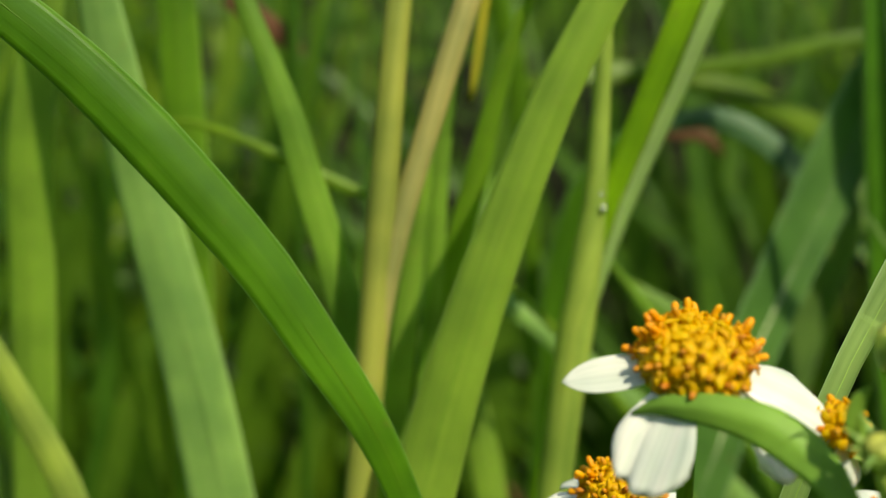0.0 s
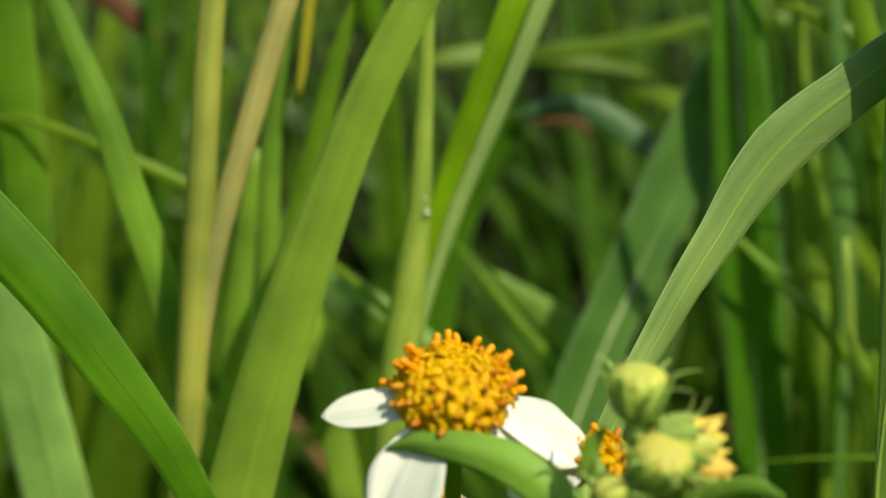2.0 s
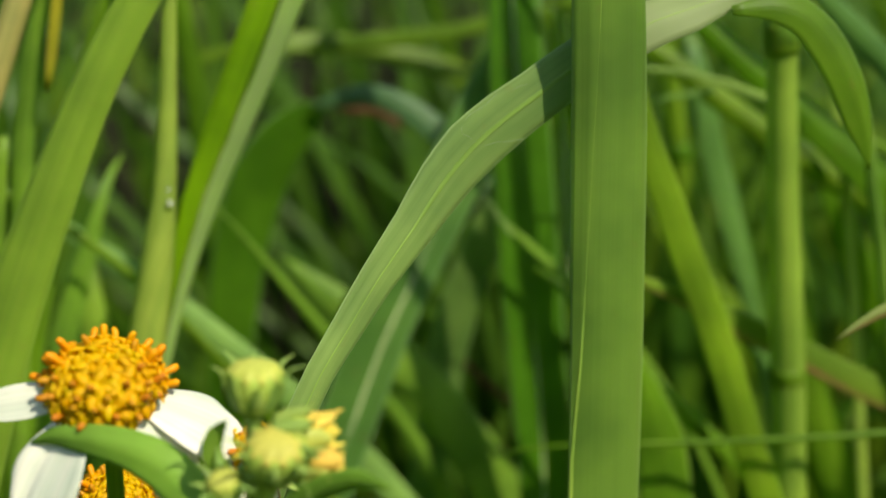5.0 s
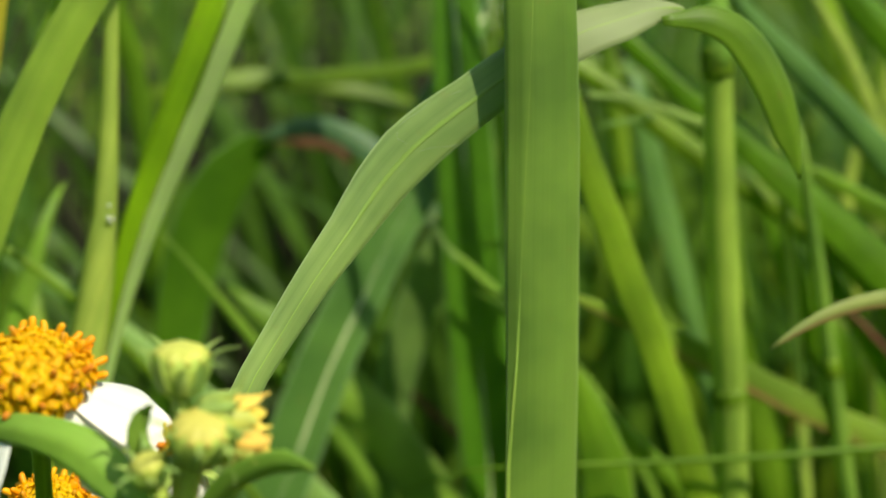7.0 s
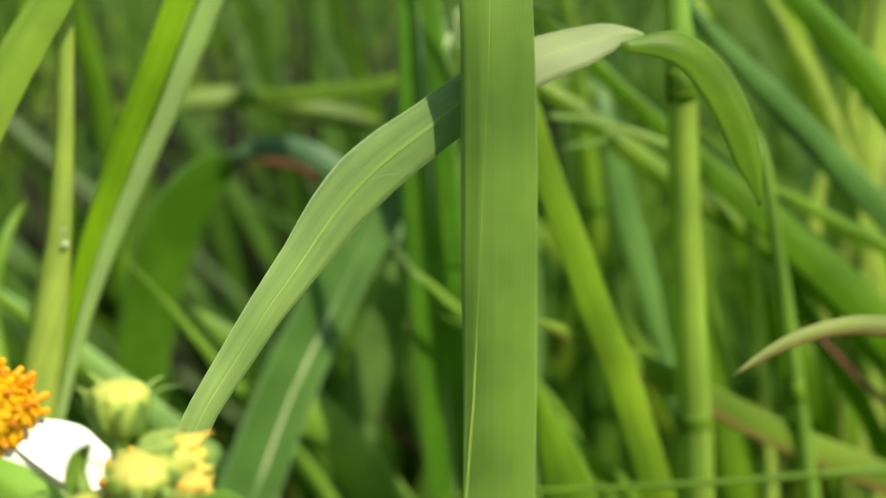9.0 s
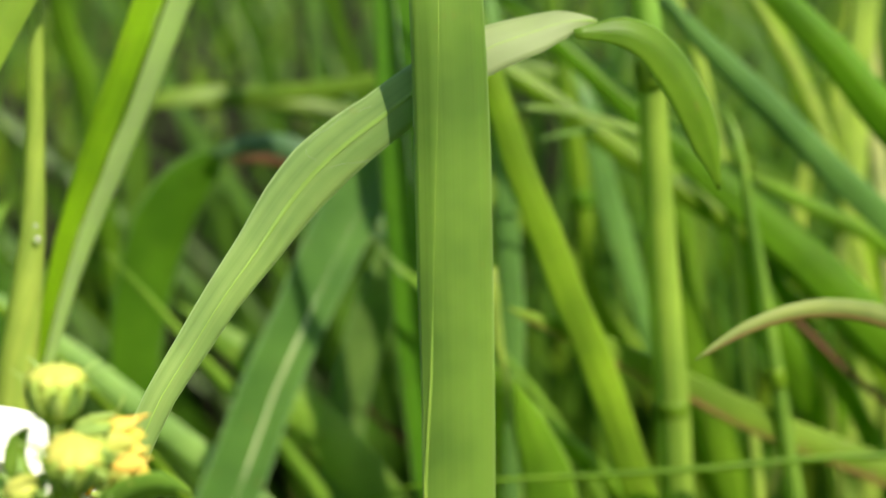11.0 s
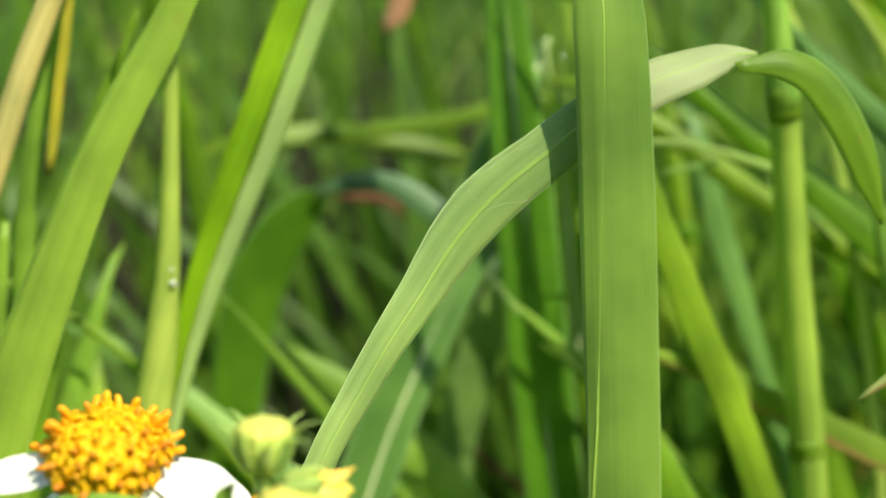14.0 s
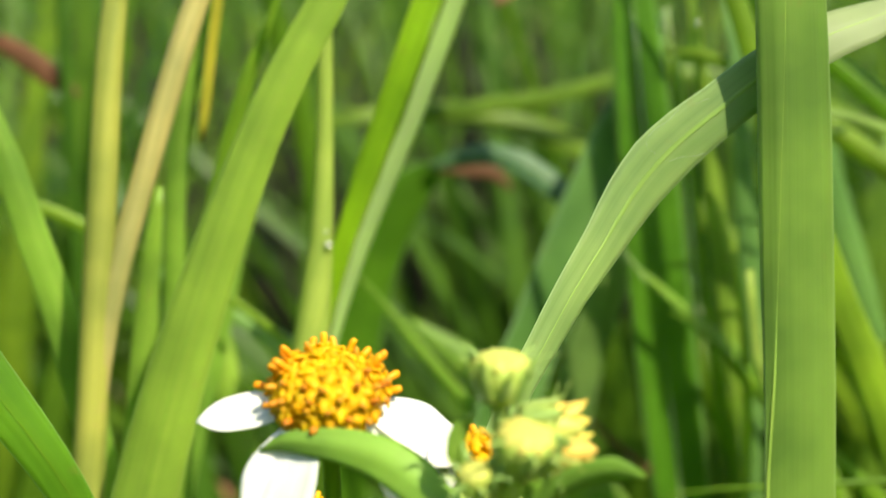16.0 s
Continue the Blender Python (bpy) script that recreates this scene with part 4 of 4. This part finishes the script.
node([(91.8, 144.4, 343.0), (91.5, 144.4, 345.0), (91.3, 144.3, 346.9)], [4.04, 4.11, 4.04], LEAF_GREEN, 'dark green joint on the culm', on='culm')
node([(113.8, 152.0, 302.0), (113.5, 152.0, 303.4), (113.2, 152.0, 304.8)], [2.36, 2.5, 2.34], LEAF_LIME, 'yellowish joint on the thin stem', on='slim')
node([(103.5, 217.9, 320.8), (103.3, 218.1, 322.5), (103.1, 218.2, 324.2)], [4.2, 4.5, 4.15], LEAF_DEEP, 'darker joint on the tall stem', on='tall')
droplet([(18.1, 137.1, 325.4)], [0.85], WATER, 'clear water drop on a grass stem')
droplet([(17.9, 137.6, 326.9)], [0.6], WATER, 'clear water drop on a grass stem')
droplet([(66.7, 157.0, 351.5)], [0.45], WATER, 'small water drop on a leaf edge')
trail([(46.9, 108.0, 337.1), (47.0, 108.0, 336.5), (47.6, 108.0, 336.2), (47.8, 108.0, 336.0)], [0.0, 0.0, 0.0, 0.0], TRAIL, 'thin white dried trail on the blade', on='bent')
trail([(47.1, 108.0, 337.6), (48.0, 108.0, 338.4), (48.9, 108.0, 338.9), (50.1, 108.0, 340.0)], [0.0, 0.0, 0.0, 0.0], TRAIL, 'thin white dried trail on the blade', on='bent')
trail([(48.1, 108.0, 335.7), (48.9, 108.0, 335.4), (50.1, 108.0, 335.7), (51.4, 108.0, 335.8), (52.6, 108.0, 336.0)], [0.0, 0.0, 0.0, 0.0, 0.0], TRAIL, 'thin white dried trail on the blade', on='bent')
trail([(51.6, 108.0, 340.4), (52.2, 108.0, 340.7), (52.9, 108.0, 340.9)], [0.0, 0.0, 0.0], TRAIL, 'thin white dried trail on the blade', on='bent')
trail([(53.5, 108.0, 342.2), (53.8, 108.0, 342.4), (54.1, 108.0, 342.5)], [0.0, 0.0, 0.0], TRAIL, 'thin white dried trail on the blade', on='bent')

# ---- the flowering herb ----


def grid_leaf(outline, length, width, bend, cup, rows=12, cols=8, thick=0.16, grooves=0, teeth=0):
    """A leaf or petal along +x in mm, its face +z: outline(s) gives the half width share, bend(s) the drop, cup the trough."""
    bm = bmesh.new()
    uv, across = bm.loops.layers.uv.new("UVMap"), bm.loops.layers.uv.new("across")
    top, low = [], []
    for i in range(rows + 1):
        s = i / rows
        tr, lr = [], []
        for k in range(cols + 1):
            u = k / cols * 2 - 1
            w = outline(s) * width / 2
            reach = length * s
            if teeth:
                reach -= length * s**3 * (0.30 * abs(u) ** 2.6 + (teeth - 1) * 0.11 * math.exp(-(((u + 0.38) / 0.12) ** 2)) + (teeth - 1) * 0.06 * math.exp(-(((u - 0.2) / 0.1) ** 2)))
            z = bend(s) + cup * (u * u - 0.5) * w
            if grooves:
                z += (0.03 * math.cos(u * math.pi * grooves) - 0.22 * math.exp(-(((u + 0.38) / 0.14) ** 2))) * math.sin(min(1, s * 1.2) * math.pi * 0.5)
            t = thick * 0.5 * (0.3 + 0.7 * math.sqrt(max(0, 1 - u * u)))
            tr.append(bm.verts.new(Vector((reach, u * w, z + t)) * MM))
            lr.append(bm.verts.new(Vector((reach, u * w, z - t)) * MM))
        top.append(tr)
        low.append(lr)
    for i in range(rows):
        for k in range(cols):
            for g, flip in ((top, False), (low, True)):
                q = [(i, k), (i + 1, k), (i + 1, k + 1), (i, k + 1)]
                q = q[::-1] if flip else q
                f = bm.faces.new([g[a][b] for a, b in q])
                for lp, (a, b) in zip(f.loops, q):
                    lp[uv].uv = ((b / cols - 0.5) * width, a / rows * length)
                    lp[across].uv = (b / cols, a / rows)
        bm.faces.new((top[i][0], low[i][0], low[i + 1][0], top[i + 1][0]))
        bm.faces.new((top[i][-1], top[i + 1][-1], low[i + 1][-1], low[i][-1]))
    bm.faces.new([*top[-1], *reversed(low[-1])])
    bm.faces.new([*reversed(top[0]), *low[0]])
    return bm


def mesh_of(bm, name, mats):
    me = bpy.data.meshes.new(name)
    bmesh.ops.recalc_face_normals(bm, faces=bm.faces)
    bm.to_mesh(me)
    bm.free()
    for f in me.polygons:
        f.use_smooth = True
    for m in mats:
        me.materials.append(m)
    return me


def floret_mesh(seed, kind):
    """One disc floret. young: a closed bulb with blunt lobes; open: a star of five broad lobes round a dark anther; rim: an upright tube with a stout orange style."""
    rnd = random.Random(seed)
    tall, wide = {"young": (-0.1, 0.06), "open": (0.0, 0.0), "rim": (0.35, 0.1)}[kind]
    top = 1.5 + tall
    bm = lathe(((0.26, 0), (0.34 + wide, 0.9), (0.44 + wide, top - 0.15), (0.42 + wide, top), (0.30, top + 0.1), (0.08, top + 0.13)), 9)
    spread, rise = {"young": (0.16, 0.30), "open": (0.72, 0.36), "rim": (0.20, 0.34)}[kind]
    for k in range(5):
        a = k * math.tau / 5 + rnd.uniform(-0.18, 0.18)
        d, e = Vector((math.cos(a), math.sin(a), 0)), Vector((-math.sin(a), math.cos(a), 0))
        rows, out = [], spread * rnd.uniform(0.8, 1.2)
        for s, half in ((0, 0.27), (0.35, 0.36), (0.7, 0.28), (1, 0.06)):
            c = d * (0.32 + wide + out * s) + Vector((0, 0, top + rise * s - (0.30 if kind == "open" else 0.08) * s * s))
            rows.append([bm.verts.new((c + o) * MM) for o in (-e * half, Vector((0, 0, 0.07)) - d * 0.05, e * half, Vector((0, 0, -0.10)))])
        for r0, r1 in zip(rows, rows[1:]):
            for q in range(4):
                bm.faces.new((r0[q], r0[(q + 1) % 4], r1[(q + 1) % 4], r1[q]))
        bm.faces.new(rows[-1])
    if kind != "young":
        # the anther column, or at the rim the stout style that stands out of it, leaning a little
        lean = Vector((rnd.uniform(-0.3, 0.3), rnd.uniform(-0.3, 0.3), 0))
        rings = ((0.17, top), (0.19, top + 0.35), (0.15, top + 0.6), (0.05, top + 0.68)) if kind == "open" else ((0.24, top), (0.27, top + 0.4), (0.29, top + 0.75), (0.22, top + 0.98), (0.08, top + 1.05))
        made = [[bm.verts.new((Vector((r * math.cos(k * 1.0472), r * math.sin(k * 1.0472), z)) + lean * (z - top)) * MM) for k in range(6)] for r, z in rings]
        index = 1 if kind == "open" else 2
        for a, b in zip(made, made[1:]):
            for k in range(6):
                bm.faces.new((a[k], a[(k + 1) % 6], b[(k + 1) % 6], b[k])).material_index = index
        bm.faces.new(made[-1]).material_index = index
    return mesh_of(bm, "floret", (FLORET_RIM if kind == "rim" else FLORET, ANTHER, STYLE))


OPEN = [floret_mesh(s, "open") for s in (1, 2, 3)]
RIM = [floret_mesh(s, "rim") for s in (4, 5)]
YOUNG = [floret_mesh(6, "young")]


def ray_outline(s):
    return 0.34 + 0.66 * math.sin(min(1, s / 0.72) * math.pi / 2)


def pointed_outline(s):
    return (0.45 + 0.55 * math.sin(min(1, s / 0.45) * math.pi / 2)) * (1 - max(0, (s - 0.4) / 0.6) ** 3.5) + 0.02


def flower(base, axis, florets, petals, stem_points, label, radius=3.3, dome=2.7, seed=1):
    """A daisy-like head: dome of florets, white rays, green bracts and a stalk down to the soil. base: middle of the disc's foot, mm."""
    rnd = random.Random(seed)
    head = tagged(new("daisy_flower"), label, "flower", "daisy flowers")
    up = Vector(axis).normalized()
    frame_of = Vector((0, 0, 1)).rotation_difference(up).to_matrix().to_4x4()
    at = Matrix.Translation(Vector(base) * MM) @ frame_of
    dome_part = part("disc", lathe(((0.5, -1.6), (radius * 0.72, -0.9), (radius * 0.98, 0.0), (radius * 0.9, dome * 0.45), (radius * 0.6, dome * 0.82), (0.3, dome)), 24), FLORET_GAP, head, "orange-yellow domed flower disc")
    dome_part.matrix_local = at
    for i in range(florets):
        s = (i + 0.5) / florets
        phi = i * 2.39996 + rnd.uniform(-0.08, 0.08)
        lat = math.acos(1 - s * 1.12)
        p = Vector((radius * math.sin(lat) * math.cos(phi), radius * math.sin(lat) * math.sin(phi), dome * math.cos(lat)))
        n = Vector((p.x / radius**2, p.y / radius**2, p.z / dome**2 + 0.02)).normalized()
        kinds = YOUNG if lat < 0.72 else RIM if p.y > -0.1 and lat > 0.82 else OPEN
        ob = part("floret", rnd.choice(kinds), None, dome_part)
        q = Vector((0, 0, 1)).rotation_difference(n).to_matrix().to_4x4()
        k = rnd.uniform(1.35, 1.55) if kinds is not RIM else rnd.uniform(1.0, 1.15)
        ob.matrix_local = Matrix.Translation((p - n * (1.2 if kinds is RIM else 1.85)) * MM) @ q @ Matrix.Rotation(rnd.uniform(0, 6.3), 4, "Z") @ Matrix.Rotation(rnd.gauss(0, 0.07), 4, "X") @ Matrix.Scale(k, 4)
    for az, droop, length, width, roll in petals:
        lobed = width > 5
        drop = length * 0.16
        ray = part("ray_petal", grid_leaf(ray_outline if width > 3 else pointed_outline, length, width, lambda s: -drop * s * s, 0.12, rows=14, cols=20, grooves=3 if lobed else 0, teeth=2 if lobed else 1 if width > 3 else 0), RAY, head, "white ray petal with fine grooves")
        ray.matrix_local = at @ Matrix.Rotation(radians(az), 4, "Z") @ Matrix.Translation(Vector((radius * 0.72, 0, -0.7)) * MM) @ Matrix.Rotation(radians(droop), 4, "Y") @ Matrix.Rotation(radians(roll), 4, "X")
    for k in range(9):
        b = part("bract", grid_leaf(lambda s: (0.7 + 0.6 * s) * (1 - s**2.5) + 0.02, 3.4, 1.1, lambda s: -0.5 * s * s, 0.2, 6, 4), BRACT, head)
        b.matrix_local = at @ Matrix.Rotation(k * math.tau / 9 + 0.3, 4, "Z") @ Matrix.Translation(Vector((1.0, 0, -1.5)) * MM) @ Matrix.Rotation(radians(-8 + 55 * (k % 2)), 4, "Y")
    top = Vector(base) - up * 1.4
    pts, ws = rooted_path([*stem_points[::-1], tuple(top)], [1.3] * (len(stem_points) + 1), True, 0, True)
    part("stalk", tube(pts, ws, 10), STALK_GREEN, head, "thin green flower stalk")
    return head


def bud(parent, at_mm, axis, radius, length, seed, spikes=0):
    """A flower bud: a barrel of green bracts with small free tips, and a ribbed dome of closed florets or a ring of orange petal points."""
    rnd = random.Random(seed)
    up = Vector(axis).normalized()
    m = Matrix.Translation(Vector(at_mm) * MM) @ Vector((0, 0, 1)).rotation_difference(up).to_matrix().to_4x4()
    body = part("bud", lathe(((0.35, -0.6), (radius * 0.62, -0.25), (radius * 0.9, length * 0.25), (radius, length * 0.5), (radius * 0.93, length * 0.74), (radius * 0.7, length * 0.8)), 20), CALYX, parent, "yellow-green flower bud")
    body.matrix_local = m
    if not spikes:
        dome = lathe([(radius * 0.94 * math.cos(a * 0.19), length * (0.68 + 0.29 * math.sin(a * 0.19))) for a in range(8)], 40)
        for v in dome.verts:
            a = math.atan2(v.co.y, v.co.x)
            k = 1 + 0.11 * math.cos(a * 10) * (1 if v.co.z < length * MM * 0.97 else 0.3)
            v.co.x, v.co.y = v.co.x * k, v.co.y * k
        part("floret_dome", dome, BUD_TIP, body, "pale yellow dome of closed florets")
    else:
        for k in range(spikes):
            a = k * math.tau / spikes + rnd.uniform(-0.12, 0.12)
            ln = rnd.uniform(1.9, 2.6)
            pt = part("petal_point", grid_leaf(lambda s: (0.75 + 0.7 * s) * (1 - s**1.8) + 0.02, ln, 1.9, lambda s: -0.25 * math.sin(s * 3.1), -0.35, 7, 4), PETAL_TIP if k % 3 else BUD_TIP, body, "yellow petal point")
            pt.matrix_local = Matrix.Rotation(a, 4, "Z") @ Matrix.Translation(Vector((radius * (0.45 + 0.4 * (k % 2)), 0, length * 0.62)) * MM) @ Matrix.Rotation(radians(-84 + rnd.uniform(-6, 10)), 4, "Y") @ Matrix.Rotation(math.pi, 4, "X")
    for k in range(8):
        a = k * math.tau / 8 + rnd.uniform(-0.15, 0.15)
        free = rnd.uniform(1.0, 2.6)
        br = part("bract", grid_leaf(lambda s: (0.8 + 0.3 * s - 1.05 * s * s) + 0.04, length * rnd.uniform(0.8, 1.2), 1.15, lambda s: 0.42 * math.sin(s * 2.6) + free * 10 * max(0, s - 0.72) ** 2, -0.2, 9, 4), BRACT, body)
        br.matrix_local = Matrix.Rotation(a, 4, "Z") @ Matrix.Translation(Vector((radius * 0.70, 0, -0.15)) * MM) @ Matrix.Rotation(radians(-90 + 8), 4, "Y") @ Matrix.Rotation(math.pi, 4, "X")
    return body


Z0 = 340
flower((18.3, 86.0, Z0 - 20.2), (0.03, -0.42, 1), 60,
       ((183, 6, 7.2, 2.7, -34), (237, 30, 8.4, 6.1, 6), (322, 32, 8.4, 4.6, 0), (350, 15, 8.4, 5.2, 10)),
       ((18.4, 88.6, Z0 - 27), (18.4, 90, Z0 - 42), (17, 92, Z0 - 80)),
       "white daisy flower with orange disc above a green leaf", radius=3.4, dome=2.3)
flower((29.1, 86.8, Z0 - 25.6), (0.3, -0.3, 1), 14,
       ((200, 30, 4.0, 3.2, 0), (300, 55, 4.5, 3.5, 0), (20, 50, 4.5, 3.5, 0)),
       ((30.3, 88, Z0 - 31), (30, 90, Z0 - 60)),
       "small half-hidden orange daisy flower beside buds", radius=1.1, dome=1.3, seed=7)
flower((16.1, 106.0, Z0 - 37.4), (0.0, -0.25, 1), 56,
       ((180, 4, 6.0, 4.5, 0), (0, 4, 6.5, 4.5, 0), (270, 40, 6.5, 4.5, 0), (60, 10, 6, 4.5, 0), (120, 10, 6, 4.5, 0)),
       ((16.1, 107.5, Z0 - 46), (15.5, 110, Z0 - 75)),
       "second white and orange daisy flower lower down", radius=2.8, dome=2.1, seed=9)
flower((33.6, 82.5, Z0 - 32.5), (0.1, -0.3, 1), 40,
       ((170, 8, 6.0, 4.5, 0), (20, 8, 6.0, 4.5, 0), (100, -4, 6.2, 4.8, 0), (60, -4, 6.0, 4.5, 0), (270, 40, 6, 4.5, 0)),
       ((33.6, 83.5, Z0 - 40), (33, 85, Z0 - 70)),
       "white daisy flower under the buds", radius=2.2, dome=1.7, seed=12)

herb = tagged(new("bud_cluster"), "cluster of yellow-green flower buds with leaves on a stem", "flower buds")
bud(herb, (29.4, 75.8, Z0 - 18.4), (0.03, -0.12, 1), 1.85, 3.2, 1)
bud(herb, (30.7, 75.6, Z0 - 20.4), (1.0, -0.1, -0.04), 1.8, 3.0, 2, 13)
bud(herb, (31.3, 75.4, Z0 - 21.4), (1.0, -0.25, -0.28), 1.6, 2.8, 6, 12)
bud(herb, (30.6, 74.6, Z0 - 22.6), (0.1, -0.42, 1), 1.95, 3.2, 3)
bud(herb, (27.7, 74.2, Z0 - 24.0), (-0.2, -0.4, 1), 1.1, 2.0, 4)
for foot, mid in (((29.4, 75.8, Z0 - 18.7), (29.4, 76.0, Z0 - 23)), ((30.5, 75.6, Z0 - 20.4), (29.6, 76.0, Z0 - 23)), ((31.0, 75.5, Z0 - 21.4), (29.7, 76.2, Z0 - 24)), ((30.5, 74.9, Z0 - 23.0), (29.9, 75.8, Z0 - 26)), ((27.8, 74.4, Z0 - 24.3), (29.0, 75.6, Z0 - 28))):
    part("pedicel", tube([foot, mid, (29.6, 76.4, Z0 - 31)], [1.2, 1.2, 1.3], 8, 2), CALYX, herb)
pts, ws = rooted_path([(30, 80, Z0 - 90), (29.8, 77, Z0 - 50), (29.6, 76.4, Z0 - 30)], [1.9, 1.7, 1.5], True, 0, True)
part("stem", tube(pts, ws, 10), STALK_GREEN, herb)


def herb_leaf(points, widths, label, roll=0, fold=0.2, crease=0.0):
    part("leaf", ribbon([Vector(p) for p in points], widths, fold, crease, roll, thick=0.3, step=1.0, waver=0.3, seed=3), HERB, herb, label)
    part("leaf_vein", ribbon([Vector(p) for p in points], widths, fold, crease, roll, thick=0.3, step=1.0, rib=0.09, waver=0.3, seed=3), RIB_GREEN, bpy.data.objects[herb.children[-1].name])


herb_leaf([(27.0, 77.0, 311.9), (25.7, 78.0, 313.7), (24.1, 79.0, 315.3), (22.1, 80.0, 316.5), (19.6, 81.0, 317.2), (17.1, 82.0, 317.4), (15.1, 83.0, 317.2), (13.4, 84.0, 316.4)], [1.6, 2.7, 3.2, 3.1, 2.6, 2.0, 1.3, 0.2], 'smooth green lance-shaped leaf', roll=10, fold=0.25)
herb_leaf([(30.9, 75.0, 313.7), (32.4, 74.2, 315.5), (34.3, 73.5, 316.8), (36.2, 72.8, 317.4), (38.0, 72.0, 317.1)], [1.1, 1.8, 2.0, 1.7, 0.3], 'smooth green leaf under the buds', roll=20)
herb_leaf([(28.3, 76.6, 315.2), (27.4, 76.4, 316.5), (26.6, 76.3, 318.0), (26.9, 76.2, 319.6), (27.6, 76.0, 320.5)], [0.4, 1.3, 1.5, 1.2, 0.2], 'small curled green leaf beside the buds', roll=10)

# every empty stands at the foot of its thing
for ob in list(bpy.data.objects):
    if ob.type == "EMPTY" and not ob.parent:
        feet = [(min(v.co.z for v in c.data.vertices), c) for c in ob.children if c.matrix_basis == Matrix()]
        low = min(feet, key=lambda f: f[0])[1] if feet else ob.children[0]
        foot = min((v.co for v in low.data.vertices), key=lambda co: co.z)
        ob.location = foot
        for c in ob.children:
            c.matrix_parent_inverse = Matrix.Translation(-foot)
